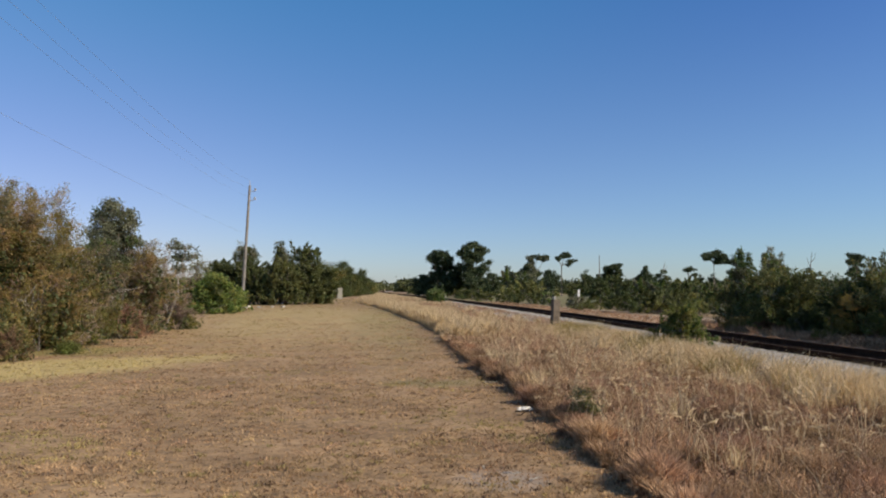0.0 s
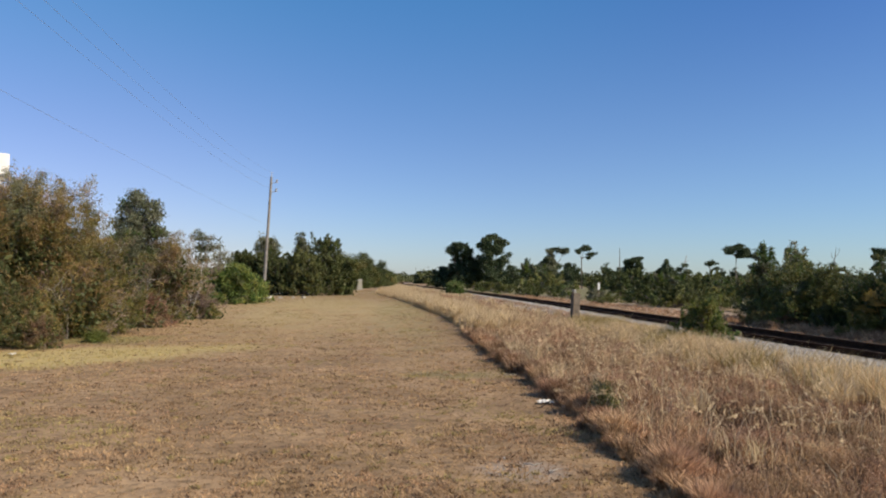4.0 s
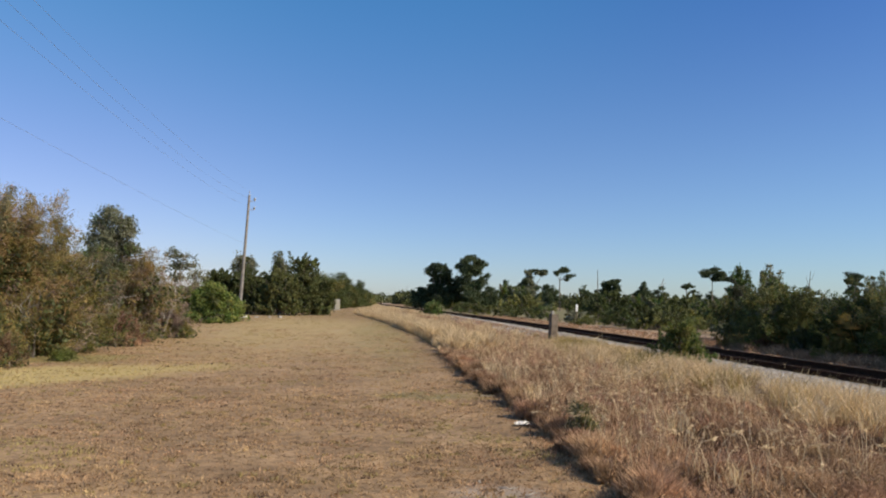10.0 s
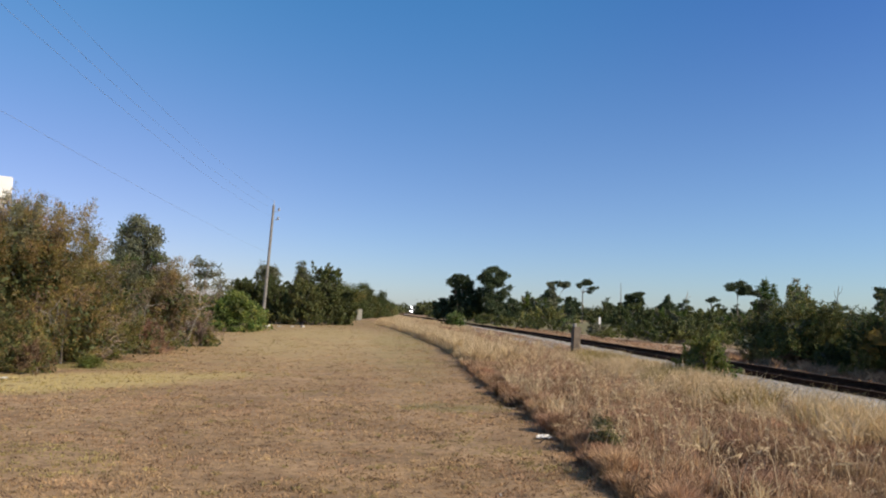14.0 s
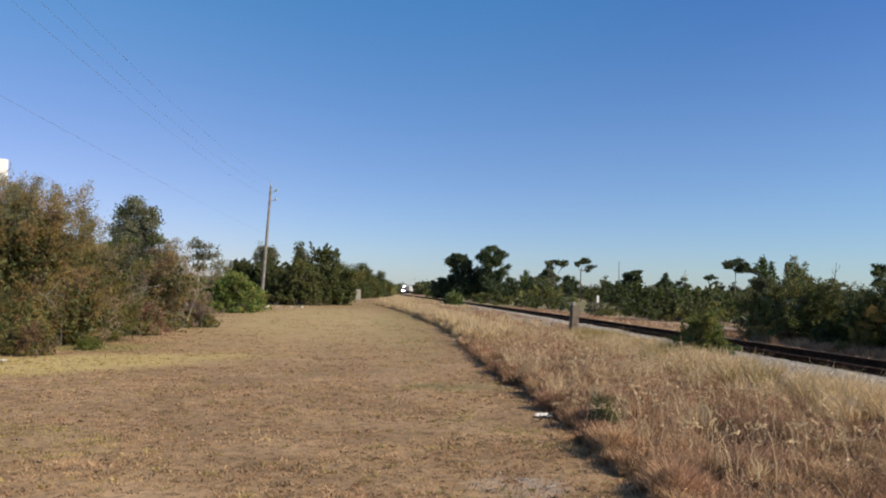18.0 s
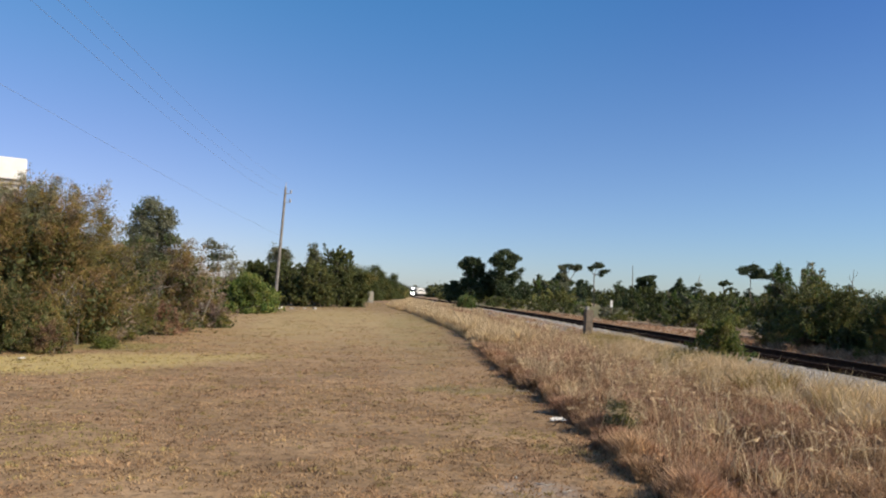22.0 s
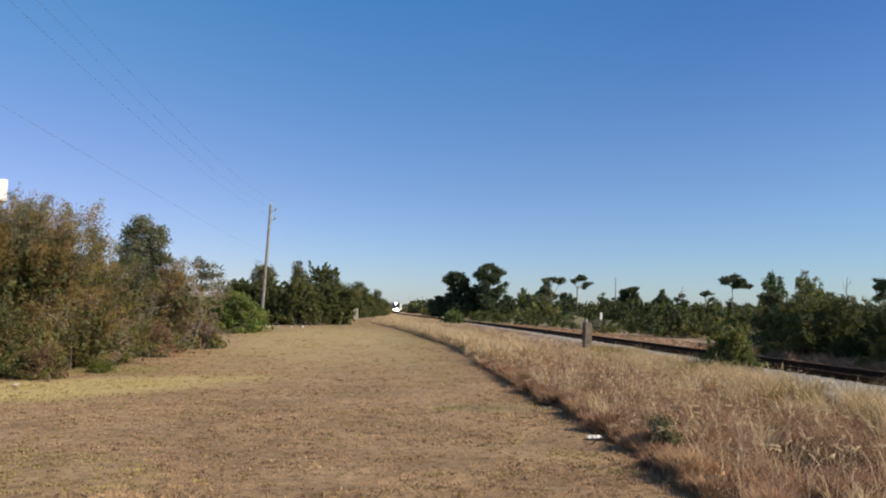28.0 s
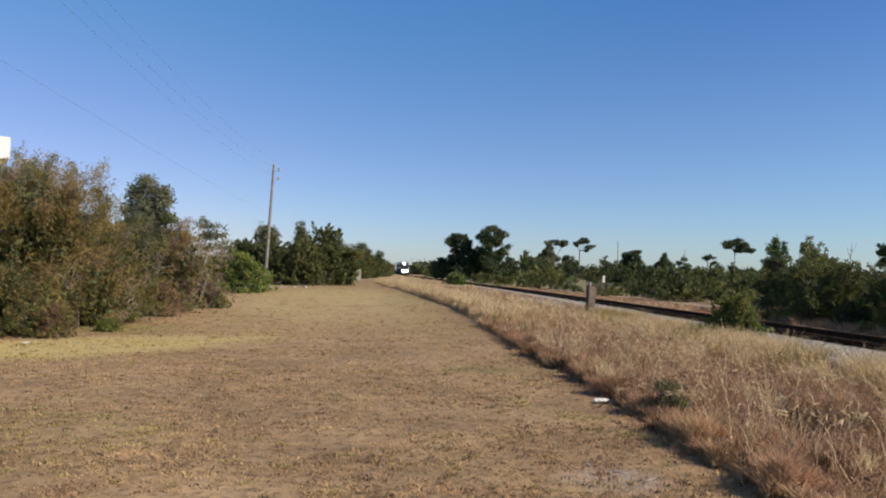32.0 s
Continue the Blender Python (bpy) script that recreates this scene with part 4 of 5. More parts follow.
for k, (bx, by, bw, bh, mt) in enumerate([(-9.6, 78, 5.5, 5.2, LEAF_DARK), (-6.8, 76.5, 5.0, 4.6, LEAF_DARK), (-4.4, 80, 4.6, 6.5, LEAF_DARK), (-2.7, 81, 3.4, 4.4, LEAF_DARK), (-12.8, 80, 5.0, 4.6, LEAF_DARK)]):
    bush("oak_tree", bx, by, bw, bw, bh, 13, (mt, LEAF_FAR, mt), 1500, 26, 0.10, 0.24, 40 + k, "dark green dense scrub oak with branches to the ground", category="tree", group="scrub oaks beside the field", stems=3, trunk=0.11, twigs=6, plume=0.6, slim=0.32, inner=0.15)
for k, (bx, by, bw, bh) in enumerate([(-12.3, 92, 3.8, 7.4), (-8.3, 95, 3.2, 7.6)]):
    bush("tree", bx, by, bw, bw, bh, 8, (LEAF_GREY, LEAF_DARK, LEAF_GREY), 300, 22, 0.13, 0.2, 50 + k, "grey-green open-crowned tree behind the oaks", category="tree", low=0.5, trunk=0.12)
for k, (bx, by, bw, bh) in enumerate([(-6.0, 118, 5.5, 6.2), (-3.6, 130, 6, 6.4), (-1.0, 144, 6.2, 6.8), (1.5, 160, 6.4, 7.0), (4.0, 177, 6.2, 6.2), (6.0, 207, 6.5, 5.0), (7.5, 237, 7, 4.4), (8.5, 270, 7, 4.0)]):
    bush("hedge_bush", bx, by, bw, bw, bh, 9, (LEAF_FAR, LEAF_OLIVE) if k % 2 else (LEAF_FAR, LEAF_DARK), 1000, 24, 0.13, 0.3, 60 + k, "olive-green rounded bush in a row beside the path", group="bushes along the far path", stems=3, trunk=0.08, twigs=3, slim=0.42)


# ---- right of the track: scrub ----
for k, (bx, by, bw, bd, bh, mt, lb) in enumerate([
        (18.4, 13.0, 4.0, 4.0, 2.9, LEAF_DARK, "dark green dense scrub bush beside the track"),
        (19.2, 17.0, 4.2, 4.0, 3.1, LEAF_FAR, "tall green scrub bush with mixed foliage"),
        (18.2, 20.5, 3.6, 3.6, 2.7, LEAF_DARK, "dark green scrub bush beside the track"),
        (18.8, 23.6, 3.8, 3.6, 2.9, LEAF_FAR, "green scrub bush with yellowing leaves"),
        (18.1, 27.0, 3.4, 3.6, 2.6, LEAF_DARK, "dark green scrub bush with shaded base"),
        (19.4, 30.5, 3.8, 3.6, 2.5, LEAF_FAR, "green scrub bush at the end of the thicket"),
        (22.0, 16.0, 4.5, 4.5, 3.8, LEAF_GREY, "grey-green taller shrub behind the scrub"),
        (22.2, 24.0, 4.5, 4.5, 3.5, LEAF_GREY, "grey-green feathery shrub behind the scrub"),
        (20.6, 20.0, 4.0, 4.0, 3.3, LEAF_FAR, "green scrub bush crowded behind others"),
        (20.8, 34.5, 3.6, 3.6, 2.4, LEAF_DARK, "low dark scrub bush at the dirt strip")]):
    bush("scrub_bush", bx, by, bw, bd, bh, 11, (LEAF_DARK, mt, LEAF_FAR, LEAF_OLIVE if k % 3 else LEAF_GOLD, LEAF_GREEN, LEAF_GREY), 1400, 36, 0.045, 0.17, 80 + k, lb, group="scrub thicket right of the track", stems=4, trunk=0.05, twigs=6, plume=0.6)
def palmetto(x, y, h, mat, seed, label, fronds=16):
    """Fan fronds of narrow leaf segments on stalks from one foot."""
    r = rng(seed)
    ob = new("palmetto")
    ob.matrix_basis = pose(x, y, float(ground_z(x, y)))
    tagged(ob, label, "shrub", "palmettos in the thicket")
    part("trunk", tube(bmesh.new(), [(0, 0, -0.1), (0.05, 0, h * 0.06), (0.1, 0, h * 0.12)], [0.12, 0.11, 0.09]), BARK, ob)
    for k in range(fronds):
        a, e = r.uniform(0, 6.28), r.uniform(0.35, 1.4)
        d = Vector((math.cos(a) * math.cos(e), math.sin(a) * math.cos(e), math.sin(e)))
        foot = Vector((0.1, 0, h * 0.1))
        tip = foot + d * h * r.uniform(0.4, 0.75)
        bm = tube(bmesh.new(), [foot, foot.lerp(tip, 0.6) + Vector((0, 0, 0.03)), tip], [0.014, 0.011, 0.008], 4)
        side = d.cross(Vector((0, 0, 1))).normalized()
        up = side.cross(d)
        for j in range(13):
            f = radians(-80 + 160 * j / 12)
            w = (d * math.cos(f) + side * math.sin(f)).normalized()
            ln = h * 0.26 * r.uniform(0.8, 1.1)
            ac = w.cross(up).normalized() * 0.028
            mid, end = tip + w * ln * 0.55 + up * 0.03, tip + w * ln - Vector((0, 0, 0.06))
            v = [bm.verts.new(q) for q in (tip, mid + ac, end, mid - ac)]
            bm.faces.new(v)
        part("frond", bm, mat if k % 3 else LEAF_FAR, ob)
    return ob


for k, (bx, by, bh) in enumerate([(17.6, 22.4, 1.9), (17.2, 18.2, 1.5), (17.9, 15.2, 2.0), (17.4, 25.6, 1.4), (17.0, 20.4, 1.3), (17.3, 16.6, 1.5)]):
    palmetto(bx, by, bh, LEAF_GOLD if k in (0, 2) else LEAF_FAR, 95 + k, "yellow-orange fading palmetto with fan fronds" if k in (0, 2) else "green palmetto with fan fronds", 18)
# bush in front of the track, and weeds on the verge
bush("shrub", 8.75, 17.7, 2.1, 1.5, 1.3, 11, (LEAF_LIME, LEAF_OLIVE, LEAF_LIME, LEAF_GREEN, LEAF_LIME), 360, 44, 0.036, 0.13, 101, "bright green leafy bush in tall dry grass", stems=4, trunk=0.025, plume=0.3)
bush("weed", 2.86, 8.1, 0.42, 0.42, 0.5, 7, (LEAF_OLIVE, LEAF_GREY, LEAF_OLIVE), 110, 34, 0.017, 0.057, 102, "small green weed at the edge of tall grass", category="weed", stems=4, trunk=0.008, twigs=4)
bush("shrub", 10.4, 84, 2.6, 2.6, 1.5, 6, (LEAF_FAR, LEAF_GREEN), 300, 20, 0.16, 0.26, 103, "round green bush close to the track", stems=3, trunk=0.05, twigs=4)


def dead_bush(x, y, h, seed, label):
    """Bare bleached stems that fork twice."""
    r = rng(seed)
    ob = new("dead_shrub")
    ob.matrix_basis = pose(x, y, float(ground_z(x, y)))
    tagged(ob, label, "shrub", "dead shrubs among the bushes")
    for k in range(6):
        a = r.uniform(0, 6.28)
        d = Vector((math.cos(a) * 0.35, math.sin(a) * 0.35, 1)) * h * r.uniform(0.5, 0.75)
        bm = tube(bmesh.new(), [(0, 0, -0.05), d * 0.5 + Vector(r.normal(0, 0.08, 3)), d], [0.016, 0.012, 0.007], 5)
        for j in range(7):
            p = d * r.uniform(0.45, 1.0)
            e = p + Vector((r.normal(0, 0.25), r.normal(0, 0.25), abs(r.normal(0.2, 0.12)))) * h * 0.5
            tube(bm, [p, p.lerp(e, 0.5) + Vector(r.normal(0, 0.04, 3)), e], [0.010, 0.007, 0.004], 4)
        part("stem", bm, BARK_PALE if k % 3 == 1 else BARK, ob)
    return ob


dead_bush(-7.9, 25.2, 2.9, 301, "bare grey dead shrub with forked stems")
dead_bush(-8.6, 20.2, 2.4, 302, "bare grey dead shrub with forked stems")
dead_bush(-7.6, 30.4, 2.6, 303, "bare grey dead shrub with forked stems")
for k in range(9):
    bush("shrub", 17.0 + 0.3 * math.sin(k * 2.1), 12.0 + 2.1 * k, 1.5, 1.4, 0.75 + 0.25 * math.sin(k * 1.3), 4, (LEAF_DARK, LEAF_RUST, LEAF_OLIVE)[k % 3], 150, 44, 0.045, 0.12, 310 + k,
         ("low dark green bush", "low rusty dry bush", "low olive bush")[k % 3] + " at the foot of the thicket", group="low bushes below the thicket", stems=3, trunk=0.02, twigs=4, plume=0.3)


# ---- pines ----
def pine(x, y, rows, seed, label, leaves_each=150, size=0.19, trunk=0.15, mat=None):
    """A pine from the boughs of its crown: rows of (across, height, half width, half height)."""
    bl = lobes_of(seed, [(a, z, w * 1.12, h * 1.25) for a, z, w, h in rows])
    clumps = int(sum(max(6, leaves_each * b[3] * b[5] / (26 * size * size * 3)) for b in bl))
    return plant("pine_tree", (x, y, 0.1), bl, mat or LEAF_PINE, int(clumps * 1.6), 22, size, size * 0.95, seed, label, "tree", "pines beyond the track", trunk=trunk, twigs=3, slim=0.3, lobes=7)


pine(22.4, 128, [(0, 9.45, 1.2, 0.5), (-1.5, 8.4, 1.25, 0.65), (1.4, 8.6, 1.4, 0.75), (0.4, 7.1, 1.9, 1.0), (2.6, 5.9, 1.0, 0.65), (-0.8, 5.5, 1.4, 0.95), (1.2, 4.7, 1.4, 1.0), (0, 3.6, 1.8, 0.9), (0.5, 2.4, 1.9, 0.9)], 121, "broad dark pine with layered crown")
pine(17.0, 131, [(-1.0, 7.9, 0.8, 0.55), (0.5, 7.7, 1.25, 0.65), (-1.3, 6.8, 0.9, 0.9), (1.6, 6.8, 1.2, 0.75), (0.3, 5.6, 1.8, 1.0), (2.4, 5.1, 1.2, 0.95), (-0.7, 4.0, 1.4, 0.9), (1.3, 3.4, 1.5, 0.9), (3.3, 4.3, 1.4, 0.9), (3.6, 2.8, 1.6, 0.9), (0.2, 2.2, 1.9, 0.9)], 122, "bushy dark pine beside a taller one")
pine(14.4, 134, [(0, 3.6, 1.1, 0.6), (-1.0, 2.8, 1.3, 0.8), (1.0, 2.7, 1.4, 0.8), (0, 1.7, 1.8, 0.9)], 123, "small dark bushy pine near the track")
pine(38.4, 150, [(2.0, 8.5, 1.8, 0.36), (0.4, 7.7, 0.9, 0.55), (3.4, 8.0, 0.7, 0.32), (-0.2, 6.2, 1.15, 0.9), (-1.1, 5.3, 0.9, 0.6), (1.1, 5.0, 1.4, 0.8), (0, 3.8, 1.8, 0.85)], 124, "pine with one-sided grey crown", mat=(LEAF_PINE, LEAF_GREY))
pine(33.0, 146, [(0, 5.6, 0.5, 0.5), (-0.5, 4.8, 0.8, 0.5), (0.4, 4.2, 1.0, 0.6), (0, 3.2, 1.4, 0.7)], 130, "narrow dark pine among the scrub")
pine(55.4, 183, [(1.1, 10.5, 1.7, 0.55), (-0.8, 9.6, 0.8, 0.42), (2.5, 9.0, 1.0, 0.5), (1.7, 8.1, 0.7, 0.35)], 125, "slender pine with flat open crown", 130)
pine(46.0, 160, [(0, 5.4, 0.8, 0.5), (-0.8, 4.7, 1.0, 0.6), (0.8, 4.4, 1.1, 0.6), (0, 3.4, 1.7, 0.8)], 131, "dark bushy pine among the scrub")
pine(62.4, 165, [(0, 7.0, 1.5, 0.6), (-1.0, 6.2, 1.1, 0.85), (1.0, 6.1, 1.1, 0.85), (0, 5.3, 1.85, 0.85), (0.3, 4.2, 1.4, 0.8), (0, 3.2, 1.6, 0.7)], 126, "round dark oak-like tree over the scrub", 190)
pine(70.4, 165, [(0, 6.7, 0.5, 0.5), (0.2, 5.9, 0.9, 0.55), (-0.6, 4.9, 1.1, 0.65), (0.7, 4.8, 1.1, 0.65), (0, 3.8, 1.9, 0.8)], 132, "pointed dark pine over the scrub")
pine(93.4, 190, [(0, 7.5, 1.3, 0.5), (-0.7, 6.9, 0.8, 0.42), (1.5, 5.9, 0.8, 0.36)], 127, "small flat-topped pine in the distance", 130)
pine(79.0, 148.7, [(0, 9.4, 1.9, 0.65), (-1.5, 8.8, 1.1, 0.5), (1.8, 8.7, 1.5, 0.65), (3.0, 7.9, 1.0, 0.5), (0.6, 8.1, 1.2, 0.5)], 128, "flat-topped pine over the thicket", 150)
pine(22.1, 38, [(0, 3.8, 0.11, 0.28), (0.5, 3.6, 0.11, 0.26), (-0.35, 3.35, 0.16, 0.26), (0.2, 3.2, 0.24, 0.26), (0.6, 3.0, 0.26, 0.26), (-0.1, 2.7, 0.45, 0.34), (0, 2.2, 0.7, 0.4)], 133, "young feathery pine behind the thicket", 130, 0.085, 0.05, (LEAF_GREY, LEAF_GREEN))
pine(21.0, 33, [(0, 3.6, 0.13, 0.26), (-0.4, 3.25, 0.15, 0.24), (0.36, 3.2, 0.16, 0.24), (0, 3.0, 0.3, 0.28), (0, 2.5, 0.5, 0.4)], 134, "young feathery pine behind the thicket", 130, 0.085, 0.05, (LEAF_GREY, LEAF_GREEN))
pine(47.4, 62, [(0, 4.9, 0.7, 0.3), (-0.55, 4.4, 0.5, 0.26), (0.45, 4.3, 0.6, 0.3), (0, 3.6, 0.6, 0.3)], 129, "pine crown above the thicket", 130, 0.11, 0.08)

# young pines scattered over the scrub
young = [pine(47.5, 140, [(0, 5.2, 0.45, 0.4), (-0.3, 4.4, 0.8, 0.5), (0.4, 3.7, 1.0, 0.5), (0, 2.7, 1.4, 0.7), (0, 1.7, 1.5, 0.7)], 401, "young dark pine standing over the scrub", 90, 0.22),
         pine(30.4, 150, [(-0.3, 4.6, 0.8, 0.4), (0.7, 4.1, 0.9, 0.45), (-0.9, 3.5, 1.0, 0.5), (0.3, 2.9, 1.5, 0.7), (0, 1.8, 1.7, 0.7)], 402, "young bushy pine standing over the scrub", 90, 0.22),
         pine(58.0, 128, [(0.2, 5.2, 0.7, 0.3), (-0.6, 4.5, 0.6, 0.3), (0.6, 4.0, 0.6, 0.3), (0, 3.0, 0.9, 0.5), (0, 1.8, 1.2, 0.6)], 403, "slim young pine with open crown", 90, 0.22)]
r = rng(404)
for k in range(30):
    yv = r.uniform(100, 250)
    xv = track_x(yv) + 10 + (12 + yv * 0.55) * r.uniform()
    s = r.uniform(0.62, 1.12) * (0.75 + yv / 500)
    copy_thing(young[k % 3], Matrix.LocRotScale((xv, yv, 0.1), Euler((0, 0, r.uniform(0, 6.28))), (s, s, s)))

# scrub plain: a few bushes, each copied over the plain
SCRUB = [(4.2, 1.8, (LEAF_FAR, LEAF_DARK), "low green scrub bush on the plain"), (3.4, 2.0, (LEAF_DARK, LEAF_FAR), "dark green scrub bush on the plain"),
         (4.8, 1.7, (LEAF_FAR, LEAF_YELLOW, LEAF_DARK), "mixed green low scrub bush on the plain"), (2.8, 2.5, (LEAF_GREEN, LEAF_GREY), "green upright scrub bush on the plain"),
         (3.8, 1.6, (LEAF_YELLOW, LEAF_FAR), "yellow-green scrub bush on the plain"), (3.6, 1.5, (LEAF_PALE, LEAF_GREY), "pale grey-green scrub bush on the plain")]
kinds = []
for k, (w, h, mt, lb) in enumerate(SCRUB):
    kinds.append(bush("scrub_bush", 24 + 3.2 * k, 52 + 5 * k, w, w, h, 7, mt, 220, 22, 0.115, 0.2, 140 + k, lb, group="scrub on the plain beyond the track", stems=2, trunk=0.05, twigs=2, lobes=5, plume=0.55, slim=0.32))
for k, (xv, yv, s) in enumerate([(23.6, 46, 0.75), (22.6, 50, 0.8), (21.6, 56, 0.75), (22.6, 55, 0.6), (21.0, 64, 0.85), (20.6, 71, 0.8), (20.4, 79, 0.9), (19.8, 88, 0.9), (19.0, 98, 1.0), (18.2, 110, 1.0), (24.5, 43, 0.7), (26.5, 41, 0.7), (28.6, 44, 0.9), (19.5, 58.2, 0.42), (20.4, 58.8, 0.45)]):
    copy_thing(kinds[(0, 2, 4, 1, 5, 3)[k % 6]], Matrix.LocRotScale((xv, yv, 0.1), Euler((0, 0, k * 1.7)), (s, s, s * 0.85)))
r = rng(150)
count = 0
while count < 200:
    yv = 46 + 260 * r.uniform() ** 1.15
    xv = track_x(yv) + float(np.interp(yv, [40, 60, 90, 120], [9.5, 8.5, 6.5, 4.5])) + (12 + yv * 0.62) * r.uniform() ** 1.1
    if yv < 60 and xv < 19.5:
        continue
    s = (0.45 + 1.15 * r.uniform() ** 2.4) * (1 + yv / 600)
    copy_thing(kinds[(0, 0, 1, 1, 2, 2, 3, 4, 4, 5)[r.integers(10)]], Matrix.LocRotScale((xv, yv, 0.1), Euler((0, 0, r.uniform(0, 6.28))), (s, s, s * r.uniform(0.7, 1.4))))
    count += 1
for k, (bx, by, bw, bh) in enumerate([(26.8, 350, 5.4, 5.2), (30.8, 345, 6.0, 5.8), (34.8, 352, 6.2, 5.4), (39.0, 348, 6.4, 6.0)]):
    bush("hedge_bush", bx, by, bw, bw, bh, 8, LEAF_FAR if k % 2 else LEAF_DARK, 260, 24, 0.32, 0.5, 170 + k, "distant green bush inside the bend of the line", group="bushes inside the far bend", stems=2, trunk=0.09, twigs=2)


def far_woods():
    """Woods along the horizon, on both sides of the line."""
    r = rng(160)
    n = 4200
    ang = np.radians(r.uniform(-42, 44, n))
    dist = r.uniform(330, 620, n)
    x, y = dist * np.sin(ang), dist * np.cos(ang)
    k = np.abs(x - track_x(y)) > 9
    x, y = x[k], y[k]
    z = r.uniform(0.3, 1.0, len(x)) * (4.6 + 2.6 * noise2(x, y, 0.02, 2.0))
    return leaf_quads(r, np.stack([x, y, z], 1), 1.7, 26, 0.8, slim=0.6)


tagged(new("far_woods", mesh_quads("far_woods", far_woods(), LEAF_DARK)), "distant low green woods along the horizon", "woods", kind="stuff")


# ---- built things ----
def utility_pole(x, y, h, label, lean=0.042):
    ob = new("utility_pole")
    ob.matrix_basis = pose(x, y, 0, 0, math.degrees(lean), 0)
    tagged(ob, label, "utility pole", "utility poles")
    bm = tube(bmesh.new(), [(0, 0, -0.2), (0, 0, h * 0.5), (0, 0, h)], [0.15, 0.13, 0.10], 12)
    part("shaft", bm, POLEGREY, ob)
    part("pole_top_pin", tube(bmesh.new(), [(0, 0, h), (0, 0, h + 0.45)], [0.04, 0.03], 8), METAL, ob)
    for k, z in enumerate((h - 0.55, h - 1.35)):
        br = part("bracket", tube(bmesh.new(), [(0, 0, z), (0.28, 0, z + 0.05), (0.5, 0, z + 0.08)], [0.035, 0.03, 0.03], 8), METAL, ob)
        bm = bmesh.new()
        for j in range(4):
            bmesh.ops.create_cone(bm, cap_ends=True, segments=12, radius1=0.10, radius2=0.06, depth=0.06, matrix=Matrix.Translation((0.5, 0, z + 0.11 + j * 0.07)))
        part("insulator", bm, METAL, br, "pale stacked porcelain insulator")
    return ob


POLE = (-9.2, 66.0, 10.9)
utility_pole(*POLE, "tall slim grey concrete utility pole with two insulators")
utility_pole(-9.2, -12.0, 10.9, "tall slim grey concrete utility pole behind the field", 0.0)


def wire(z1, z2, dx1, dx2, sag):
    pts = []
    for k in range(25):
        t = k / 24
        pts.append((POLE[0] + dx1 + (-9.2 + dx2 - POLE[0] - dx1) * t, POLE[1] + (-12.0 - POLE[1]) * t, z1 + (z2 - z1) * t - sag * 4 * t * (1 - t)))
    ob = new("power_wire", mesh_of("power_wire", tube(bmesh.new(), pts, [0.0042] * 25, 5), WIRE))
    tagged(ob, "thin dark power wire strung between poles", "wire", "power wires")


wire(11.3, 11.3, 0.45, 0.0, 1.5)
wire(10.5, 10.5, 0.9, 0.5, 1.85)
wire(9.7, 9.7, 0.9, 0.3, 1.5)
wire(6.5, 6.5, 0.3, 0.1, 0.35)

slab = new("concrete_slab", mesh_of("concrete_slab", box(bmesh.new(), -9.9, -8.5, 65.0, 66.6, -0.05, 0.14, 0.03), STUCCO))
tagged(slab, "pale concrete slab at the foot of the pole", "slab")
for k, (bx, by, bs) in enumerate([(-7.7, 66.0, 0.2), (-6.6, 66.4, 0.14), (-5.7, 66.8, 0.18)]):
    bm = box(bmesh.new(), -bs, bs, -bs * 0.6, bs * 0.6, -0.05, 0.1 + 0.03 * k, 0.03)
    ob = new("concrete_chunk", mesh_of("concrete_chunk", bm, CONCRETE))
    ob.matrix_basis = pose(bx, by, 0, 0, 0, 25 * k)
    tagged(ob, "broken pale concrete chunk lying in the grass", "rubble", "concrete chunks by the pole")
post = new("wooden_post")
tagged(post, "short weathered square post with pale cap in dry grass", "post")
post.matrix_basis = pose(8.75, 29.6, 0.0, 0, 2, 12)
part("shaft", box(bmesh.new(), -0.17, 0.17, -0.13, 0.13, -0.1, 1.35, 0.02), WOODPOST, post)
part("cap", box(bmesh.new(), -0.13, -0.02, -0.08, 0.08, 1.35, 1.5, 0.02), CONCRETE, post, "small pale knob on the post")
mk = new("marker_post")
tagged(mk, "small marker post with white plate in the scrub", "post")
mk.matrix_basis = pose(19.75, 60, 0.1)
part("shaft", box(bmesh.new(), -0.04, 0.04, -0.03, 0.03, -0.1, 1.68, 0.008), WOODPOST, mk)
part("plate", box(bmesh.new(), -0.1, 0.1, -0.05, -0.03, 1.1, 1.7, 0.008), WHITE, mk, "white painted marker plate")
cab = new("utility_cabinet")
tagged(cab, "pale beige metal utility cabinet beside the path", "cabinet")
cab.matrix_basis = pose(-0.9, 122, 0, 0, 0, 8)
part("body", box(bmesh.new(), -0.42, 0.42, -0.4, 0.4, 0.1, 1.8, 0.04), BOXBEIGE, cab)
part("plinth", box(bmesh.new(), -0.62, 0.62, -0.47, 0.47, -0.05, 0.1, 0.02), CONCRETE, cab)
part("door", box(bmesh.new(), -0.36, 0.36, -0.42, -0.4, 0.2, 1.7, 0.008), BOXBEIGE, cab)
snag = new("dead_tree")
tagged(snag, "bare bleached dead tree standing in the scrub", "tree")
snag.matrix_basis = pose(64.6, 142, 0.1)
bm = tube(bmesh.new(), [(0, 0, -0.1), (0.1, 0, 3.5), (-0.1, 0, 6.0), (0.3, 0, 7.5)], [0.18, 0.15, 0.10, 0.04], 7)
tube(bm, [(-0.05, 0, 5.6), (0.5, 0, 6.4), (0.9, 0, 6.5)], [0.06, 0.05, 0.02], 5)
part("trunk", bm, BARK_PALE, snag)
bare = new("bare_trunk")
tagged(bare, "thin bare upright dead trunk above the scrub", "tree")
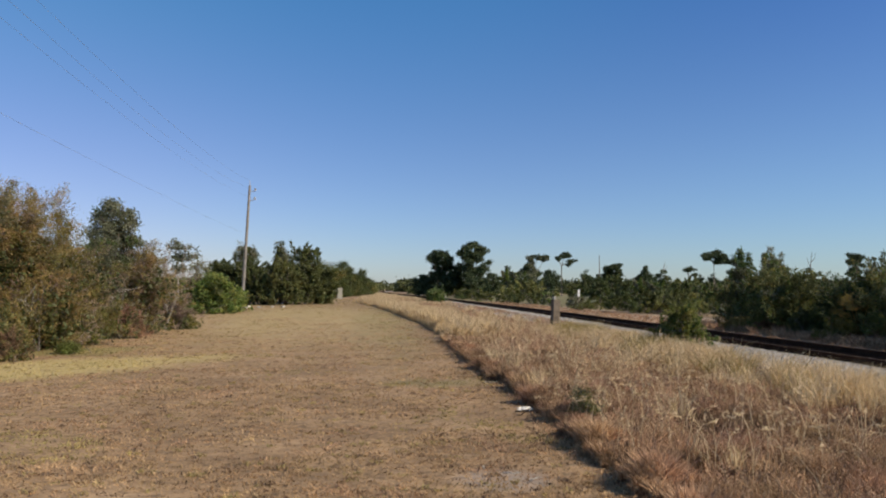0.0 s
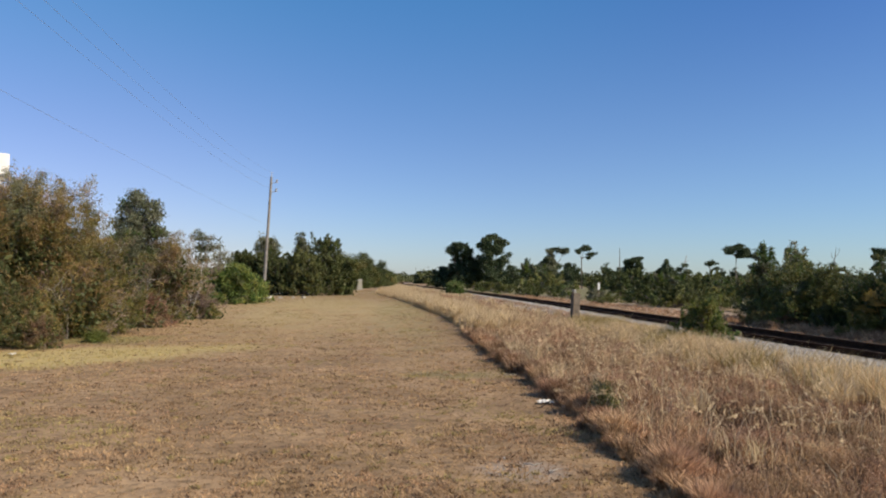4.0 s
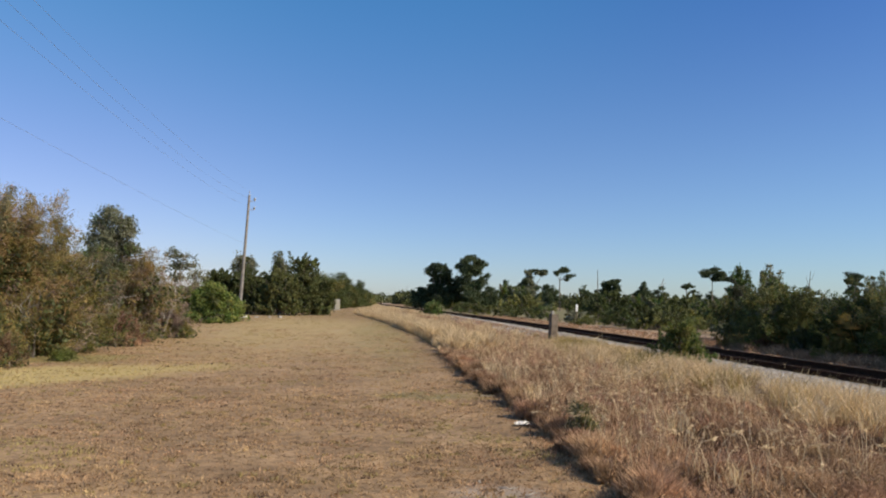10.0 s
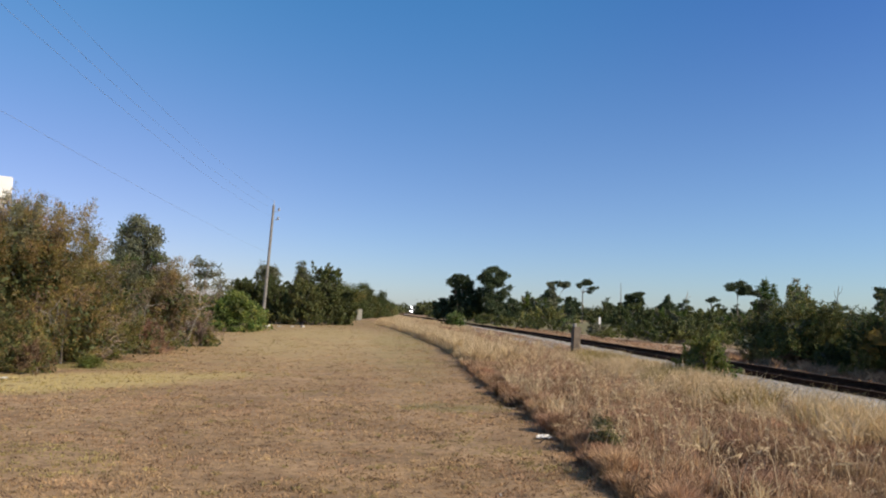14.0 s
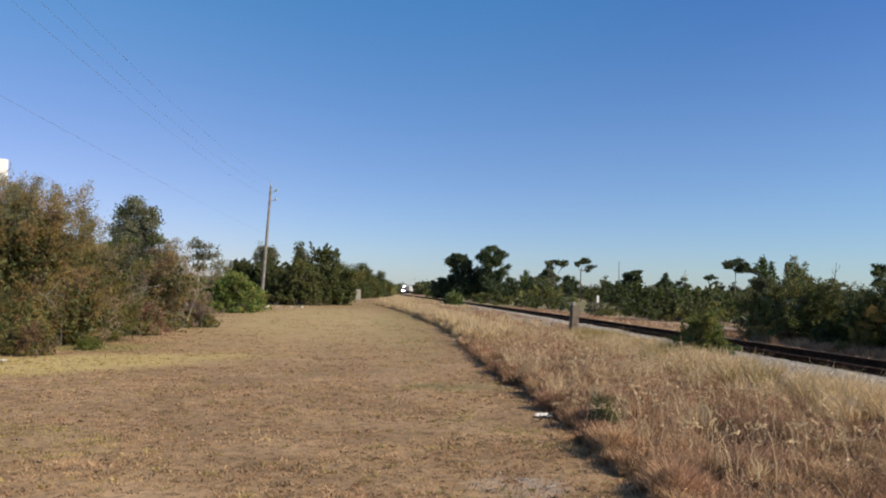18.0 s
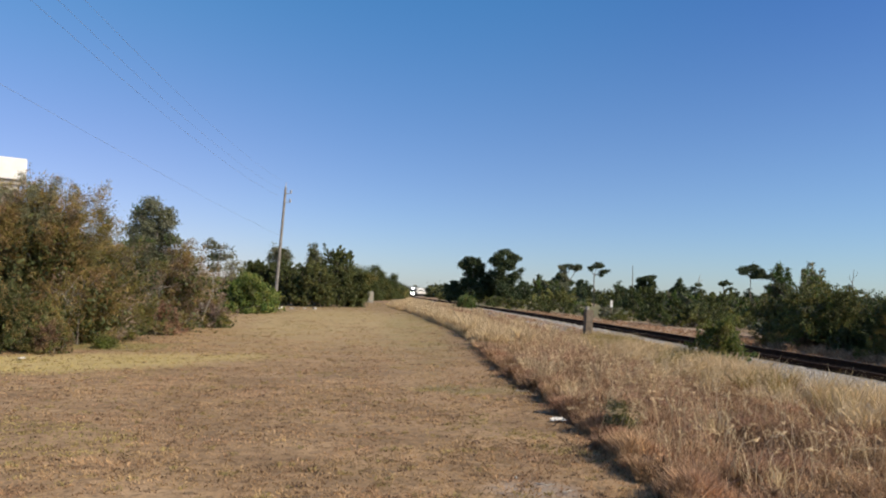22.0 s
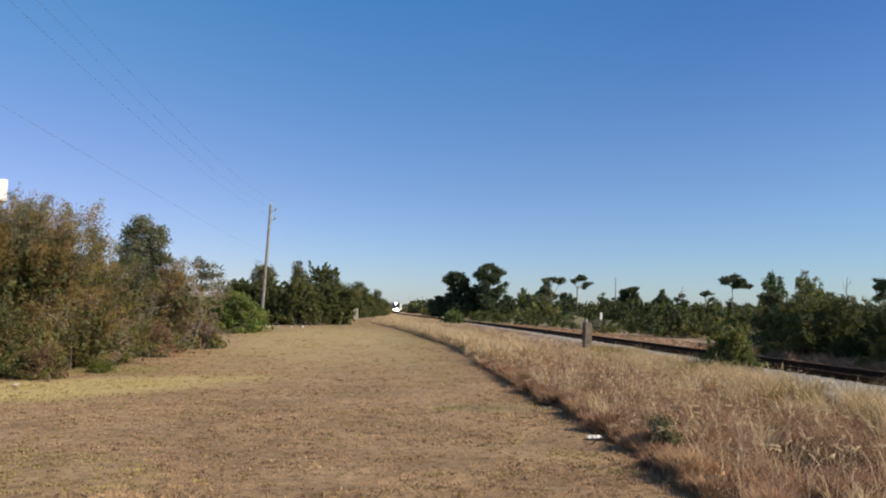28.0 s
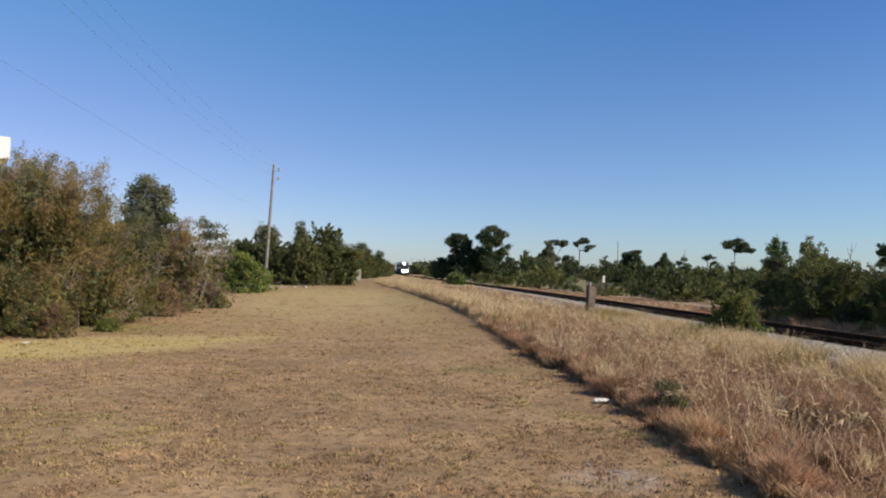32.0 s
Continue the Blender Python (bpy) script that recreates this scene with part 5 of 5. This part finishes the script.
bare.matrix_basis = pose(63.0, 176, 0.1)
part("trunk", tube(bmesh.new(), [(0, 0, -0.1), (0.05, 0, 6), (0, 0, 10.4)], [0.15, 0.12, 0.07], 7), BARK, bare)


spike = new("dead_tree")
tagged(spike, "thin bare forked dead stem above the thicket", "tree")
spike.matrix_basis = pose(23.1, 33, 0.06)
bm = tube(bmesh.new(), [(0, 0, -0.1), (0.04, 0, 1.8), (-0.03, 0, 3.0), (0.06, 0, 3.7)], [0.04, 0.03, 0.02, 0.008], 6)
tube(bm, [(-0.02, 0, 2.9), (-0.14, 0.05, 3.25), (-0.16, 0.05, 3.45)], [0.014, 0.01, 0.005], 5)
tube(bm, [(0.0, 0, 3.2), (0.16, -0.05, 3.4), (0.22, -0.05, 3.65)], [0.012, 0.009, 0.004], 5)
part("trunk", bm, BARK, spike)


def litter(x, y, s, seed):
    r = rng(seed)
    n = 9
    g = np.zeros((n, n, 3))
    for i in range(n):
        for j in range(n):
            g[i, j] = ((i / (n - 1) - 0.5) * s * 1.7, (j / (n - 1) - 0.5) * s, 0.03 + 0.7 * s * abs(noise.noise(Vector((i * 0.6 + seed, j * 0.6, 0)))))
    ob = new("crumpled_paper", grid_mesh("crumpled_paper", g, PAPER, False))
    ob.matrix_basis = pose(x, y, float(ground_z(x, y)), 0, 0, r.uniform(0, 180))
    ob.modifiers.new("thickness", "SOLIDIFY").thickness = 0.006
    tagged(ob, "crumpled white paper litter on mown grass", "litter", "litter at the grass edge")


litter(2.32, 9.14, 0.13, 3)
litter(-8.1, 15.8, 0.09, 5)
litter(-8.6, 15.2, 0.07, 7)


def fallen_stalk(x, y, length, turn, seed):
    """A bleached stalk lying on the mown grass."""
    r = rng(seed)
    pts = [(length * (k / 5 - 0.5), 0.12 * length * math.sin(k * 1.1 + seed), 0.035 + 0.015 * r.uniform()) for k in range(6)]
    ob = new("fallen_stalk", mesh_of("fallen_stalk", tube(bmesh.new(), pts, [0.006, 0.008, 0.007, 0.006, 0.005, 0.003], 6), BARK_PALE))
    ob.matrix_basis = pose(x, y, float(ground_z(x, y)), 0, 0, turn)
    tagged(ob, "bleached dry stalk lying on the mown grass", "stalk", "fallen stalks")


for k, (fx, fy, fl, ft) in enumerate([(2.45, 12.3, 0.28, 20), (1.28, 5.5, 0.18, -15), (1.45, 5.28, 0.15, 25), (1.05, 5.75, 0.12, 70)]):
    fallen_stalk(fx, fy, fl, ft, k + 1)


def house():
    ob = new("house")
    tagged(ob, "white stucco house with flat roof edge behind shrubs", "house")
    ob.matrix_basis = pose(-22.0, 45.0, 0, 0, 0, 29)
    part("wall", box(bmesh.new(), -14, 0, 0, 10, -0.2, 7.4, 0.02), STUCCO, ob)
    part("roof", box(bmesh.new(), -14.4, 0.35, -0.35, 10.3, 7.7, 9.0, 0.04), WHITE, ob, "thick white flat parapet roof")
    part("eave", box(bmesh.new(), -14.2, 0.1, -0.15, 10.1, 7.4, 7.7, 0.01), CONCRETE, ob)
    for k in range(3):
        for z in (1.0, 4.6):
            w = part("window", box(bmesh.new(), -3.6 - k * 4, -2.0 - k * 4, -0.05, 0.03, z, z + 1.5, 0.01), WHITE, ob)
            part("pane", box(bmesh.new(), -3.5 - k * 4, -2.1 - k * 4, -0.06, -0.04, z + 0.1, z + 1.4), GLASS, w)
    return ob


house()


# ---- train ----
def wheelset(parent, y):
    for s in (-0.75, 0.75):
        bm = bmesh.new()
        bmesh.ops.create_cone(bm, cap_ends=True, segments=20, radius1=0.5, radius2=0.47, depth=0.13, matrix=Matrix.Translation((s, y, 0.5)) @ Matrix.Rotation(radians(90), 4, "Y"))
        part("wheel", bm, RAIL, parent)


def locomotive(lit, label):
    ob = new("locomotive")
    tagged(ob, label, "locomotive", "locomotives of the train")
    part("frame", box(bmesh.new(), -1.5, 1.5, 0, 18.5, 0.95, 1.35, 0.03), DARKSTEEL, ob)
    part("nose", box(bmesh.new(), -1.0, 1.0, 0.9, 3.0, 1.35, 3.0, 0.15), DARKSTEEL, ob)
    cabp = part("cab", box(bmesh.new(), -1.5, 1.5, 3.0, 5.6, 1.35, 3.1, 0.05), DARKSTEEL, ob)
    part("cab_roof", box(bmesh.new(), -1.48, 1.48, 3.02, 5.58, 3.1, 4.3, 0.12), STEEL, ob, "pale upper cab")
    for s in (-1, 1):
        part("windshield", box(bmesh.new(), min(s * 0.3, s * 1.3), max(s * 0.3, s * 1.3), 2.97, 3.0, 3.25, 3.8), GLASS, cabp)
    part("stripe", box(bmesh.new(), -1.53, 1.53, 2.98, 5.62, 2.0, 2.5, 0.02), WHITE, ob, "white painted band round the cab")
    part("hood", box(bmesh.new(), -0.95, 0.95, 5.6, 18.0, 1.35, 4.1, 0.12), STEEL, ob, "pale grey engine hood")
    part("pilot", box(bmesh.new(), -1.35, 1.35, -0.1, 0.25, 0.2, 1.35, 0.05), DARKSTEEL, ob)
    part("fuel_tank", box(bmesh.new(), -1.3, 1.3, 7.3, 11.2, 0.3, 0.95, 0.1), DARKSTEEL, ob)
    for yb in (3.2, 14.2):
        tr = part("truck", box(bmesh.new(), -1.2, 1.2, yb - 1.6, yb + 1.6, 0.45, 0.9, 0.05), DARKSTEEL, ob)
        wheelset(tr, yb - 1.3)
        wheelset(tr, yb + 1.3)
    for nm, x, y, z, rr in (("headlamp", 0, 2.9, 3.5, 0.35), ("ditch_lamp", -0.5, -0.12, 1.25, 0.38), ("ditch_lamp", 0.5, -0.12, 1.25, 0.38)):
        bm = bmesh.new()
        bmesh.ops.create_cone(bm, cap_ends=True, segments=24, radius1=rr, radius2=rr, depth=0.1, matrix=Matrix.Translation((x, y, z)) @ Matrix.Rotation(radians(90), 4, "X"))
        part(nm, bm, LAMPGLOW if lit else GLASS, ob, "bright lit lamp" if lit else "")
    return ob


def coach():
    ob = new("passenger_coach")
    tagged(ob, "white passenger coach behind the locomotive", "railway coach", "coaches of the train")
    part("body", box(bmesh.new(), -1.5, 1.5, 0.4, 21.6, 1.1, 4.2, 0.25), WHITE, ob)
    for s in (-1.52, 1.5):
        for k in range(9):
            part("window", box(bmesh.new(), s, s + 0.02, 2.0 + k * 2.1, 3.4 + k * 2.1, 2.5, 3.3), GLASS, ob)
    for yb in (3.5, 18.5):
        tr = part("truck", box(bmesh.new(), -1.2, 1.2, yb - 1.4, yb + 1.4, 0.45, 0.9, 0.05), DARKSTEEL, ob)
        wheelset(tr, yb - 1.1)
        wheelset(tr, yb + 1.1)
    return ob


loco = locomotive(True, "dark diesel locomotive with lit headlamps on the track")
second = locomotive(False, "dark diesel locomotive coupled behind the first")
first = coach()
coaches = [first] + [copy_thing(first, Matrix.Identity(4)) for k in range(3)]


def motions():
    """The train rolls along the line; each vehicle follows the curve."""
    def rows(back):
        out = []
        for k in range(33):
            yv = 225.0 + 11.9 * (32.0 - k) + back
            out.append((k, pose(float(track_x(yv)), yv, RAIL_Z, 0, 0, heading(yv + 9))))
        return out
    walk(loco, rows(0))
    walk(second, rows(19.0))
    for k, c in enumerate(coaches):
        walk(c, rows(38.0 + 22.0 * k))


# ---- ties, one by one ----
def ties():
    bm = box(bmesh.new(), -1.3, 1.3, -0.115, 0.115, -0.16, 0, 0.015)
    me = mesh_of("tie", bm, TIE)
    r = rng(200)
    for yv in TIES_AT:
        ob = new("tie", me)
        ob.parent = track
        ob.matrix_basis = pose(float(track_x(yv)) + r.uniform(-0.04, 0.04), yv, RAIL_Z - 0.178 + r.uniform(-0.006, 0.004), 0, 0, heading(yv) + r.uniform(-1, 1))


ties()
motions()
